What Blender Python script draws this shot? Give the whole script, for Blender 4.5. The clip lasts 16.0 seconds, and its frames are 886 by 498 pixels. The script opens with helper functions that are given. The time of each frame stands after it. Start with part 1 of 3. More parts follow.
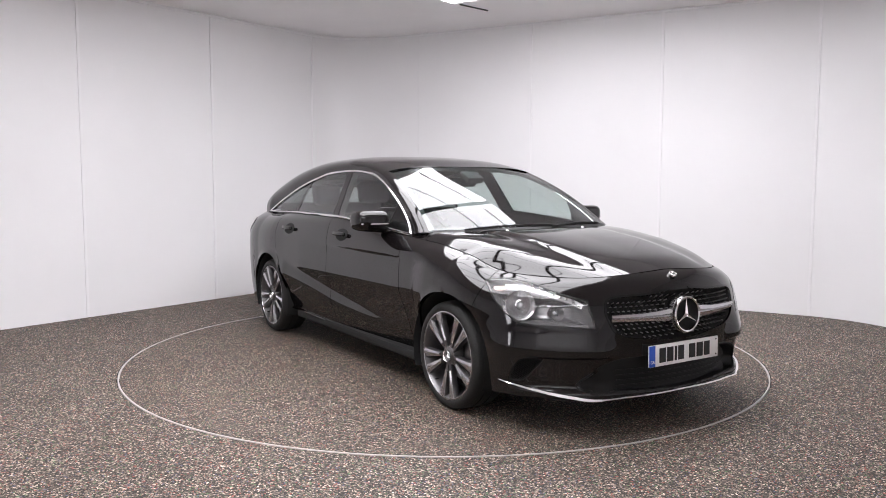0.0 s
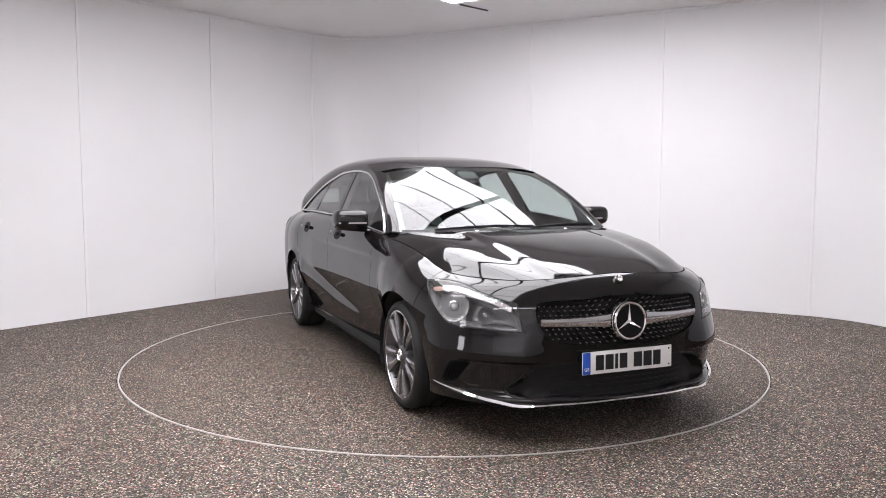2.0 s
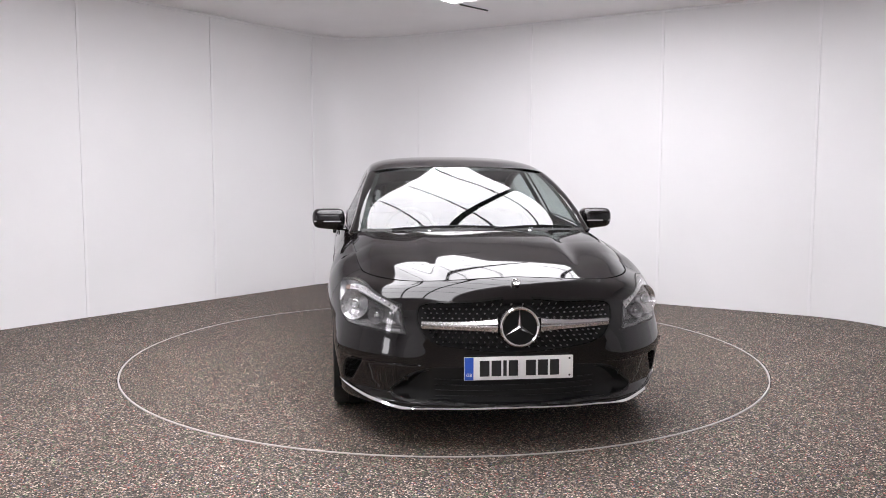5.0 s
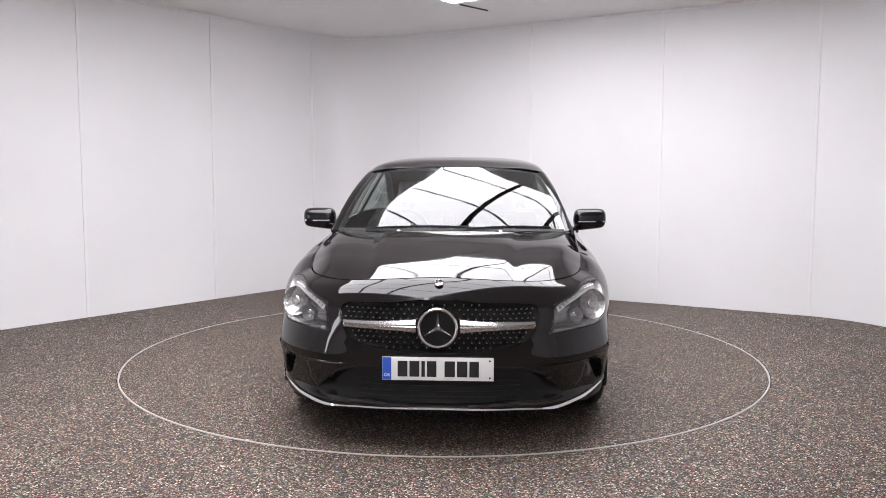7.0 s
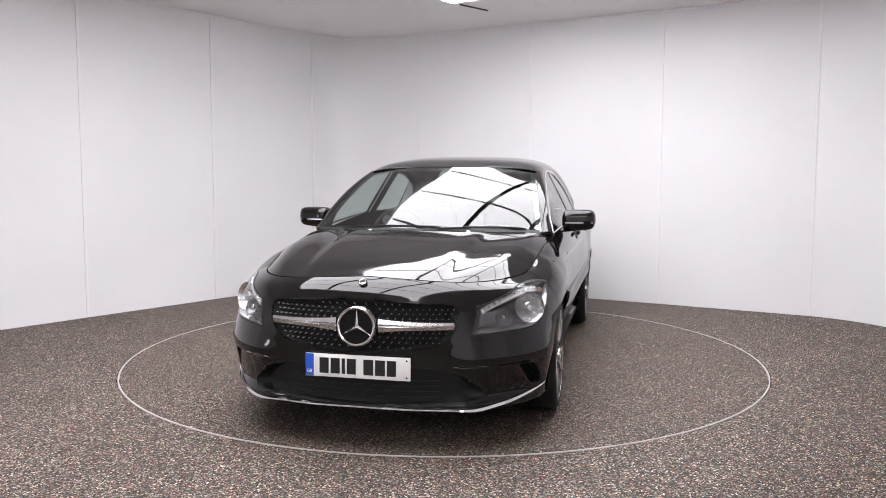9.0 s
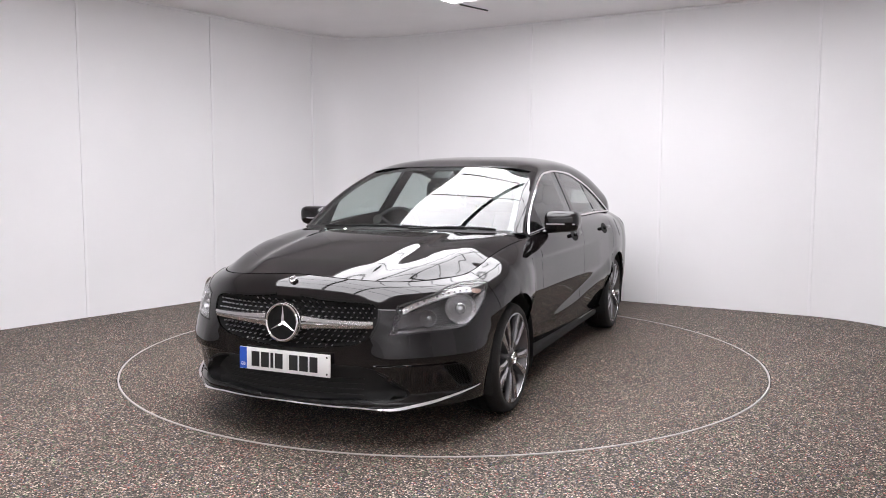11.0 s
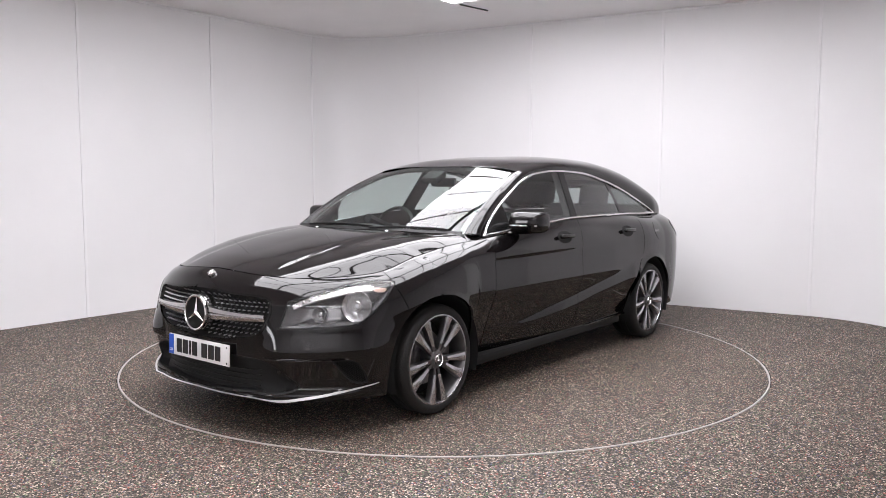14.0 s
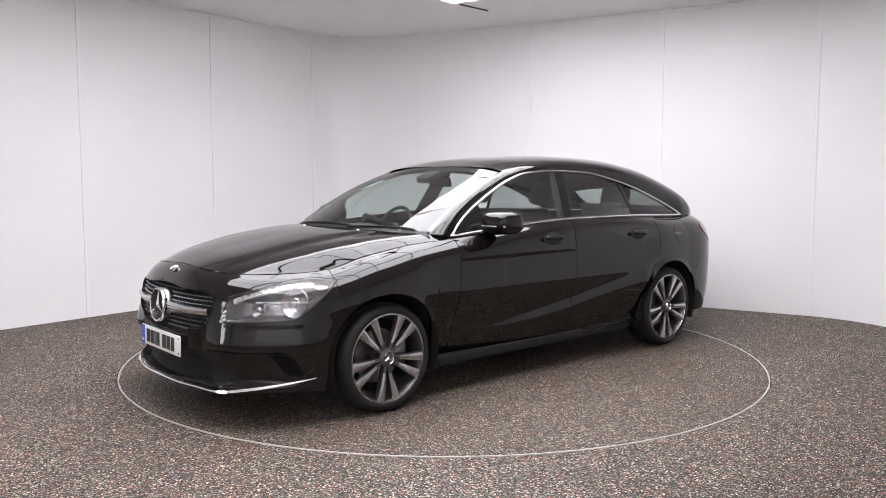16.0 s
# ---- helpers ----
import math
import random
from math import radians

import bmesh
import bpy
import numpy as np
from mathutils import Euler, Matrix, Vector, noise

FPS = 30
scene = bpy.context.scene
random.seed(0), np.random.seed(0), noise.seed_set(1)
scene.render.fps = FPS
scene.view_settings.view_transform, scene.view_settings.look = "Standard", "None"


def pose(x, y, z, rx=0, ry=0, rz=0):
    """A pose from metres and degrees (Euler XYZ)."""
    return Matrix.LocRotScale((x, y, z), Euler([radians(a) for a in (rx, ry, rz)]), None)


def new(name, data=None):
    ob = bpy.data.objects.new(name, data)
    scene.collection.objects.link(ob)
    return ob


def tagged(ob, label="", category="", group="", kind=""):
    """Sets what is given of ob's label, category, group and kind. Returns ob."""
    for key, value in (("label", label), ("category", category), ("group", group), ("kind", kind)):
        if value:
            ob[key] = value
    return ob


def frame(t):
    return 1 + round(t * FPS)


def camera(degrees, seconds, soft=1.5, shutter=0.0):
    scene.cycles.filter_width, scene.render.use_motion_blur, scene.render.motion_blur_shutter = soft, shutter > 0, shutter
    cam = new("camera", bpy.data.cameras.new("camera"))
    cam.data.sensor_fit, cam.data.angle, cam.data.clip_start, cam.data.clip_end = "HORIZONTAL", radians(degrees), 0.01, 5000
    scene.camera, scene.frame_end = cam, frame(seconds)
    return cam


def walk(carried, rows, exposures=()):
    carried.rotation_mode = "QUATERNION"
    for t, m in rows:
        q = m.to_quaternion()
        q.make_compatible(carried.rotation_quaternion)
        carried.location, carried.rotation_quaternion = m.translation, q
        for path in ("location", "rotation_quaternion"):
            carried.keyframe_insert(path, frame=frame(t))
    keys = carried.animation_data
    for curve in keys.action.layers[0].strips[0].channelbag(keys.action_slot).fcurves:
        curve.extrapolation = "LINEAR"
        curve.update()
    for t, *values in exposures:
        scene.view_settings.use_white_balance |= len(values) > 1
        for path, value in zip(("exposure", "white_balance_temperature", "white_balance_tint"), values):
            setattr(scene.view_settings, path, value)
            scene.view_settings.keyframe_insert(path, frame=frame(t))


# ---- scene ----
cam = camera(58.16, 16.0, soft=0.9)
EYE = pose(0, -5.812, 1.2845, 84.866, -0.10, 0.081)
walk(cam, [(0, EYE), (16.0, EYE)], exposures=[(0, 0.0), (16.0, 0.0)])

# ---- light: one large panelled light box in the ceiling, with weak bounce from the closed room
LIGHT = 8.8
world = bpy.data.worlds.new("world")
scene.world = world
world.use_nodes = True
world.node_tree.nodes["Background"].inputs[0].default_value = (.9, .88, .9, 1)
world.node_tree.nodes["Background"].inputs[1].default_value = 0.03


# ---- materials
def mat(name, color, rough=.5, metal=0.0, coat=0.0, bump=0.0, bump_scale=60.0, vary=0.0, vary_scale=3.0, spec=.5, emit=0.0):
    m = bpy.data.materials.new(name)
    m.use_nodes = True
    nt = m.node_tree
    b = nt.nodes["Principled BSDF"]
    b.inputs["Base Color"].default_value = (*color, 1)
    b.inputs["Roughness"].default_value = rough
    b.inputs["Metallic"].default_value = metal
    b.inputs["Coat Weight"].default_value = coat
    b.inputs["Coat Roughness"].default_value = .015
    b.inputs["Specular IOR Level"].default_value = spec
    if emit:
        b.inputs["Emission Color"].default_value = (*color, 1)
        b.inputs["Emission Strength"].default_value = emit
    co = nt.nodes.new("ShaderNodeTexCoord")
    if vary:
        n = nt.nodes.new("ShaderNodeTexNoise")
        n.inputs["Scale"].default_value, n.inputs["Detail"].default_value = vary_scale, 5
        nt.links.new(co.outputs["Object"], n.inputs["Vector"])
        r = nt.nodes.new("ShaderNodeValToRGB")
        r.color_ramp.elements[0].position, r.color_ramp.elements[1].position = .3, .7
        r.color_ramp.elements[0].color = (*[c * (1 - vary) for c in color], 1)
        r.color_ramp.elements[1].color = (*[min(c * (1 + vary), 1) for c in color], 1)
        nt.links.new(n.outputs["Fac"], r.inputs["Fac"])
        nt.links.new(r.outputs["Color"], b.inputs["Base Color"])
        q = nt.nodes.new("ShaderNodeMapRange")
        q.inputs["To Min"].default_value, q.inputs["To Max"].default_value = rough * .85, min(rough * 1.2, 1)
        nt.links.new(n.outputs["Fac"], q.inputs["Value"])
        nt.links.new(q.outputs["Result"], b.inputs["Roughness"])
    if bump:
        n = nt.nodes.new("ShaderNodeTexNoise")
        n.inputs["Scale"].default_value, n.inputs["Detail"].default_value = bump_scale, 3
        nt.links.new(co.outputs["Object"], n.inputs["Vector"])
        k = nt.nodes.new("ShaderNodeBump")
        k.inputs["Strength"].default_value, k.inputs["Distance"].default_value = bump, .01
        nt.links.new(n.outputs["Fac"], k.inputs["Height"])
        nt.links.new(k.outputs["Normal"], b.inputs["Normal"])
    return m


def clear_glass(name, tint, gloss_low=.05, rough=0.0):
    """Thin pane: lets light straight through, tinted, with a mirror gloss that grows towards grazing."""
    m = bpy.data.materials.new(name)
    m.use_nodes = True
    nt = m.node_tree
    nt.nodes.clear()
    out, mix = nt.nodes.new("ShaderNodeOutputMaterial"), nt.nodes.new("ShaderNodeMixShader")
    tr, gl, lw = nt.nodes.new("ShaderNodeBsdfTransparent"), nt.nodes.new("ShaderNodeBsdfGlossy"), nt.nodes.new("ShaderNodeLayerWeight")
    tr.inputs["Color"].default_value = (*tint, 1)
    gl.inputs["Roughness"].default_value = rough
    lw.inputs["Blend"].default_value = .5
    pw, ma = nt.nodes.new("ShaderNodeMath"), nt.nodes.new("ShaderNodeMath")
    pw.operation, ma.operation = "POWER", "MULTIPLY_ADD"
    pw.inputs[1].default_value = 5
    ma.inputs[1].default_value, ma.inputs[2].default_value = 1 - gloss_low, gloss_low
    nt.links.new(lw.outputs["Facing"], pw.inputs[0])
    nt.links.new(pw.outputs[0], ma.inputs[0])
    nt.links.new(ma.outputs[0], mix.inputs[0])
    nt.links.new(tr.outputs[0], mix.inputs[1])
    nt.links.new(gl.outputs[0], mix.inputs[2])
    nt.links.new(mix.outputs[0], out.inputs[0])
    return m


def speckle(name, base, scale):
    """Flecked safety flooring: grey-brown ground with many small light, dark and coloured chips."""
    m = bpy.data.materials.new(name)
    m.use_nodes = True
    nt = m.node_tree
    b = nt.nodes["Principled BSDF"]
    co = nt.nodes.new("ShaderNodeTexCoord")
    v = nt.nodes.new("ShaderNodeTexVoronoi")
    v.inputs["Scale"].default_value = scale
    nt.links.new(co.outputs["Object"], v.inputs["Vector"])
    sep = nt.nodes.new("ShaderNodeSeparateColor")
    nt.links.new(v.outputs["Color"], sep.inputs[0])
    r = nt.nodes.new("ShaderNodeValToRGB")
    r.color_ramp.interpolation = "CONSTANT"
    e = r.color_ramp.elements
    e[0].position, e[0].color = 0, (.006, .0058, .0055, 1)
    e[1].position, e[1].color = .34, (.026, .024, .021, 1)
    for p, c in ((.52, (.085, .078, .068)), (.70, (.19, .175, .155)), (.83, (.42, .395, .36)), (.905, (.26, .075, .06)), (.935, (.06, .17, .07)), (.96, (.07, .09, .20)), (.98, (.70, .665, .62))):
        x = e.new(p)
        x.color = (*c, 1)
    nt.links.new(sep.outputs[0], r.inputs["Fac"])
    n = nt.nodes.new("ShaderNodeTexNoise")
    n.inputs["Scale"].default_value, n.inputs["Detail"].default_value = 1.3, 6
    nt.links.new(co.outputs["Object"], n.inputs["Vector"])
    r2 = nt.nodes.new("ShaderNodeValToRGB")
    r2.color_ramp.elements[0].position, r2.color_ramp.elements[1].position = .3, .72
    r2.color_ramp.elements[0].color = (*[c * .82 for c in base], 1)
    r2.color_ramp.elements[1].color = (*base, 1)
    nt.links.new(n.outputs["Fac"], r2.inputs["Fac"])
    mx = nt.nodes.new("ShaderNodeMix")
    mx.data_type, mx.blend_type = "RGBA", "MULTIPLY"
    mx.inputs[0].default_value = 1
    nt.links.new(r.outputs["Color"], mx.inputs[6])
    nt.links.new(r2.outputs["Color"], mx.inputs[7])
    nt.links.new(mx.outputs[2], b.inputs["Base Color"])
    b.inputs["Roughness"].default_value = .62
    b.inputs["Specular IOR Level"].default_value = .3
    k = nt.nodes.new("ShaderNodeBump")
    k.inputs["Strength"].default_value, k.inputs["Distance"].default_value = .25, .002
    nt.links.new(sep.outputs[1], k.inputs["Height"])
    nt.links.new(k.outputs["Normal"], b.inputs["Normal"])
    return m


PAINT = mat("black_paint", (.0042, .0034, .0037), .05, spec=.52)
BLACK_GLOSS = mat("piano_black", (.006, .006, .006), .12, spec=.4)
BLACK_PLASTIC = mat("black_plastic", (.008, .008, .008), .5, spec=.3, bump=.1, bump_scale=300)
DARK = mat("dark_cavity", (.004, .004, .004), .8)
RUBBER = mat("tyre_rubber", (.0075, .0072, .007), .68, bump=.25, bump_scale=90, vary=.25, vary_scale=12)
CHROME = mat("chrome", (.78, .77, .77), .09, 1.0)
SATIN = mat("satin_silver", (.62, .61, .62), .24, 1.0)
ALLOY = mat("grey_alloy", (.15, .145, .148), .36, .9, vary=.08, vary_scale=20)
ALLOY_CUT = mat("machined_alloy", (.47, .465, .485), .27, 1.0)
STEEL = mat("brake_steel", (.28, .27, .27), .35, 1.0, vary=.2, vary_scale=30)
GLASS = clear_glass("window_glass", (.80, .885, .86), .10)
GLASS_SIDE = clear_glass("door_glass", (.88, .955, .935), .16)
EMBLEM_BLACK = mat("emblem_black", (.006, .006, .006), .45, spec=.15)
PIN = mat("pin_silver", (.40, .39, .40), .34, .9)
GLASS_DARK = clear_glass("side_glass", (.42, .46, .45), .07)
LENS = clear_glass("lamp_lens", (.95, .955, .96), .05)
WALL = mat("white_panel", (.78, .772, .78), .42, bump=.03, bump_scale=9, vary=.025, vary_scale=.8)
RING = mat("ring_metal", (.50, .475, .465), .4, .2)
# Wall white dimmed to grey, to darken what the car's flank reflects
WALL_DIMMED = mat("dimmed_wall", (.60, .59, .60), .5, vary=.03, vary_scale=.8)
STRIP = mat("white_strip", (.80, .79, .80), .35)
CEIL = mat("ceiling_white", (.92, .905, .91), .6, vary=.03, vary_scale=1.2)
FLOOR = speckle("flecked_floor", (1.20, 1.05, .955), 158)
DISC = speckle("flecked_disc", (1.10, .95, .85), 182)
DIFFUSER = mat("light_diffuser", (.975, .955, 1.0), .5, emit=LIGHT)
WALL_LIGHT = mat("wall_diffuser", (.975, .955, 1.0), .5, emit=9.0)
FRAME_DARK = mat("dark_frame", (.03, .03, .03), .5)
PLATE = mat("plate_white", (.86, .855, .84), .35)
PLATE_BLUE = mat("plate_blue", (.02, .10, .55), .35)
INK = mat("plate_ink", (.01, .01, .01), .4)
AMBER = mat("amber_lens", (.30, .20, .16), .25, .3)
LAMP_RED = mat("red_lens", (.30, .01, .015), .12, coat=1)
LAMP_GREY = mat("lamp_housing", (.30, .295, .30), .26, .7)
REFLECTOR = mat("reflector_silver", (.62, .615, .62), .24, .95)
LAMP_WHITE = mat("lamp_white", (.55, .55, .56), .2, .3)
SEAT = mat("black_fabric", (.015, .015, .016), .85, bump=.3, bump_scale=200)
TRIM = mat("cabin_trim", (.022, .021, .021), .6, bump=.1, bump_scale=150)
MIRROR = mat("mirror_glass", (.9, .9, .9), .02, 1.0)


# ---- building helpers
def part(name, data, material, parent=None, label="", smooth=True, bevel=0.0, kind=""):
    """One mesh object from (vertices, faces) or a bmesh, under a thing or a part."""
    me = bpy.data.meshes.new(name)
    if isinstance(data, tuple):
        me.from_pydata([tuple(v) for v in data[0]], [], data[1])
        bm = bmesh.new()
        bm.from_mesh(me)
        bmesh.ops.remove_doubles(bm, verts=bm.verts, dist=1e-5)
        bmesh.ops.recalc_face_normals(bm, faces=bm.faces)
        bm.to_mesh(me)
        bm.free()
    else:
        data.to_mesh(me)
        data.free()
    me.materials.append(material)
    if smooth:
        me.polygons.foreach_set("use_smooth", [True] * len(me.polygons))
        me.set_sharp_from_angle(angle=radians(38))
    ob = new(name, me)
    if parent:
        ob.parent = parent
    if bevel:
        k = ob.modifiers.new("bevel", "BEVEL")
        k.width, k.segments, k.limit_method = bevel, 2, "ANGLE"
    return tagged(ob, label, kind=kind)


def grid(rows):
    """Vertices and quads of a net of points."""
    n = len(rows[0])
    v = [p for r in rows for p in r]
    f = [(i * n + j, i * n + j + 1, (i + 1) * n + j + 1, (i + 1) * n + j) for i in range(len(rows) - 1) for j in range(n - 1)]
    return v, f


def joined(*pieces):
    v, f = [], []
    for a, b in pieces:
        k = len(v)
        v += list(a)
        f += [tuple(i + k for i in q) for q in b]
    return v, f


def mirrored(d):
    return joined(d, ([Vector((p[0], -p[1], p[2])) for p in d[0]], [tuple(reversed(q)) for q in d[1]]))


def flip(d):
    return [Vector((p[0], -p[1], p[2])) for p in d[0]], [tuple(reversed(q)) for q in d[1]]


def thick(d, depth, toward=(0, 0, .55)):
    """Gives a sheet folded edges: its free border is drawn in towards the car's middle."""
    v, f = list(d[0]), list(d[1])
    edges = {}
    for q in f:
        for a, b in zip(q, q[1:] + q[:1]):
            edges[(a, b)] = edges.get((a, b), 0) + 1
    inner = {}

    def down(i):
        if i not in inner:
            p = Vector(v[i])
            c = Vector((min(max(p.x, -1.3), 1.3) if abs(toward[1]) < 9 else toward[0], 0, min(p.z, .75)))
            inner[i] = len(v)
            v.append(p + (c - p).normalized() * depth)
        return inner[i]
    for a, b in list(edges):
        if (b, a) not in edges:
            f.append((a, b, down(b), down(a)))
    return v, f


def box(sx, sy, sz, m=None, bevel=0.0, seg=2):
    bm = bmesh.new()
    bmesh.ops.create_cube(bm, size=1, matrix=(m or Matrix()) @ Matrix.Diagonal((sx, sy, sz, 1)))
    if bevel:
        bmesh.ops.bevel(bm, geom=bm.edges[:], offset=bevel, segments=seg, profile=.5, affect="EDGES")
    return bm


def lathe(profile, n=48, axis="y"):
    """Turns (radius, height) points about an axis."""
    rows = []
    for k in range(n + 1):
        a = 2 * math.pi * k / n
        c, s = math.cos(a), math.sin(a)
        rows.append([Vector((r * c, h, r * s)) if axis == "y" else Vector((h, r * c, r * s)) if axis == "x" else Vector((r * c, r * s, h)) for r, h in profile])
    return grid(rows)


def tube(points, radius, n=8, flat=1.0):
    """A rod along points; flat squeezes it upright."""
    rows = []
    for i, p in enumerate(points):
        d = (Vector(points[min(i + 1, len(points) - 1)]) - Vector(points[max(i - 1, 0)])).normalized()
        a = d.cross(Vector((0, 0, 1)))
        a = a.normalized() if a.length > 1e-4 else Vector((1, 0, 0))
        b = a.cross(d).normalized()
        rows.append([Vector(p) + a * radius * math.cos(t) + b * radius * flat * math.sin(t) for t in [2 * math.pi * k / n for k in range(n + 1)]])
    v, f = grid(rows)
    k = len(v)
    m = n + 1
    return v, f + [tuple(range(n)), tuple(reversed(range(k - m, k - 1)))]


def curve_points(pts, n, closed=True):
    """A smooth line through a few points."""
    out, c = [], len(pts)
    for i in range(c if closed else c - 1):
        p = [np.array(pts[(i + k) % c] if closed else pts[min(max(i + k, 0), c - 1)], float) for k in (-1, 0, 1, 2)]
        for j in range(n):
            t = j / n
            out.append(.5 * (2 * p[1] + (p[2] - p[0]) * t + (2 * p[0] - 5 * p[1] + 4 * p[2] - p[3]) * t**2 + (3 * p[1] - p[0] - 3 * p[2] + p[3]) * t**3))
    if not closed:
        out.append(np.array(pts[-1], float))
    return out


def inside(pt, poly):
    x, y = pt
    c = False
    for (x1, y1), (x2, y2) in zip(poly, poly[1:] + poly[:1]):
        if (y1 > y) != (y2 > y) and x < (x2 - x1) * (y - y1) / (y2 - y1) + x1:
            c = not c
    return c


def shrunk(poly, k):
    c = np.mean(np.array(poly), axis=0)
    return [tuple(c + (np.array(p) - c) * k) for p in poly]


# ---- car body form: x forward, y to its left, z up, from the middle of the wheelbase
SLOPES = {}


def slopes(xs, ys):
    h = [b - a for a, b in zip(xs, xs[1:])]
    d = [(b - a) / q for a, b, q in zip(ys, ys[1:], h)]
    m = [d[0]] + [0.0] * (len(xs) - 2) + [d[-1]]
    for i in range(1, len(xs) - 1):
        if d[i - 1] * d[i] > 0:
            w1, w2 = 2 * h[i] + h[i - 1], h[i] + 2 * h[i - 1]
            m[i] = (w1 + w2) / (w1 / d[i - 1] + w2 / d[i])
    return h, m


def tab(x, xs, ys):
    """Smooth monotone interpolation of a short table."""
    if (xs, ys) not in SLOPES:
        SLOPES[xs, ys] = slopes(xs, ys)
    h, m = SLOPES[xs, ys]
    x = min(max(float(x), xs[0]), xs[-1])
    i = 0
    while i < len(xs) - 2 and x > xs[i + 1]:
        i += 1
    t = (x - xs[i]) / h[i]
    return ((2 * t**3 - 3 * t**2 + 1) * ys[i] + (t**3 - 2 * t**2 + t) * h[i] * m[i]
            + (3 * t**2 - 2 * t**3) * ys[i + 1] + (t**3 - t**2) * h[i] * m[i + 1])


S0, S1, R0, R1 = 1.35, 3.0, -1.6, -3.2       # where the front and rear ends begin to turn, and their middle
HUB_Z, ARCH = 0.302, 0.357


def half_width(x):
    return tab(x, (-2.2, -1.9, -1.35, -.8, -.2, .5, 1.0, 1.35), (.80, .86, .898, .892, .89, .89, .897, .903))


def low_inset(z):
    return tab(z, (.16, .20, .26, .34, .45, .58, .70, .80, .9, 1.05), (.055, .034, .026, .018, .008, .002, 0, .004, .012, .03))


def z_top(s):
    """Height of the upper edge of the lower body: waistline, wing top, bonnet seam."""
    return tab(s, (-3.2, -2.2, -1.7, -.9, -.27, .3, .785, 1.1, 1.35, 1.75, 2.2, 3.0),
               (.97, .98, .978, .995, .995, .965, .925, .905, .868, .792, .782, .808))


def y_top(s):
    return tab(s, (-2.2, -1.7, -1.0, -.27, .3, .785, 1.0, 1.35), (.66, .722, .788, .803, .803, .785, .77, .75))


def front_x(z):
    return tab(z, (.16, .20, .25, .34, .46, .58, .66, .72, .765, .80, .82),
               (2.21, 2.262, 2.254, 2.250, 2.250, 2.254, 2.243, 2.213, 2.180, 2.135, 2.085))


def rear_x(z):
    return tab(z, (.16, .25, .4, .6, .75, .88, 1.0), (-2.2, -2.30, -2.34, -2.34, -2.33, -2.29, -2.2))


def soft_step(d, w=.007):
    """Grows as d above zero, with a rounded start."""
    k = d / w
    return d if k > 30 else 0.0 if k < -30 else w * math.log1p(math.exp(k))


def flank(x, z):
    """How far the flank is drawn in: upright above a pressed edge, undercut below it, with a long leaf-shaped swelling, and a fine groove higher up."""
    k = tab(x, (-1.3, -1.0, .95, 1.25), (0, 1, 1, 0))
    zb = .607
    zl = tab(x, (-1.0, -.9, -.5, -.16, .16, .47, .85), (.575, .562, .50, .44, .40, .372, .385))
    hw = tab(x, (-1.0, -.9, -.5, -.16, .16, .47, .85), (.050, .044, .042, .046, .042, .030, .003))
    a = .36 * soft_step(zb - z) - .45 * (soft_step(zl + hw - z) - soft_step(zl - hw - z)) + .065 * soft_step(z - zb, .02)
    w = tab(x, (-.7, .1, .95, 1.15), (0, .010, .013, 0))
    a += .55 * (soft_step(.806 + w - z, .003) - soft_step(.806 - w - z, .003))
    return k * a + (1 - k) * low_inset(z) + .10 * soft_step(z - .83, .03) * k


def skin(s, z):
    """A point of the left half of the lower body; s runs from the tail's middle round to the nose."""
    q = min(max(s, R0), S0)
    zt = z_top(s)
    w = half_width(q)
    roll = tab(zt - z, (-.05, 0, .03, .06, .10, .15, .2), (1.3, 1, .58, .34, .16, .04, 0))
    lo = flank(q, z)
    w = w - lo - roll * (half_width(q) - flank(q, zt) - y_top(q))
    if s > S0:
        a = (s - S0) / (S1 - S0) * math.pi / 2
        b = 1 + .048 * tab(s, (1.62, 1.90, 2.42, 2.62), (0, 1, 1, 0)) * tab(z, (.165, .20, .235, .30, .404, .43, .50, .57, .63), (.3, .55, .58, .76, .97, 1, .66, .20, 0))
        b -= .024 * tab(s, (1.80, 1.95, 2.12, 2.48, 2.62), (0, .45, 1, 1, 0)) * tab(z, (.222, .262, .392, .408), (0, 1, .8, 0))
        return Vector((S0 + (front_x(z) - S0) * b * max(math.sin(a), 0)**.80, b * w * (max(math.cos(a), 0)**.80 if s < S1 - .0012 else 0), z))
    if s < R0:
        a = (R0 - s) / (R0 - R1) * math.pi / 2
        return Vector((R0 + (rear_x(z) - R0) * max(math.sin(a), 0)**.75, w * max(math.cos(a), 0)**.75, z))
    arch = max(0, 1 - abs(math.hypot(abs(q) - 1.35, z - HUB_Z) - ARCH) / .05) if z > .2 else 0
    return Vector((s, w + .008 * arch**2, z))


def skin_normal(s, z):
    e = .004
    if s > S1 - .012:
        d = front_x(z + e) - front_x(z - e)
        return Vector((2 * e, 0, -d)).normalized()
    du, dv = skin(min(s + e, S1 - 1e-4), z) - skin(s - e, z), skin(s, z + e) - skin(s, z - e)
    n = du.cross(dv)
    n = -n if n.length > 0 else Vector((1, 0, 0))
    n.normalize()
    c = Vector((.2 if s < 1.2 else 1.0, 0, .5))
    p = skin(s, z)
    return n if n.dot(p - Vector((max(min(p.x, 1.0), -1.2), 0, .5))) > 0 else -n


def glass_y(x, z):
    """The side windows' plane, leaning in towards the roof."""
    return tab(x, (-2.2, -1.7, -1.0, -.27, .3, .8), (.655, .712, .775, .795, .785, .735)) - (z - 1.0) * .50 - .10 * max(z - 1.0, 0)**2


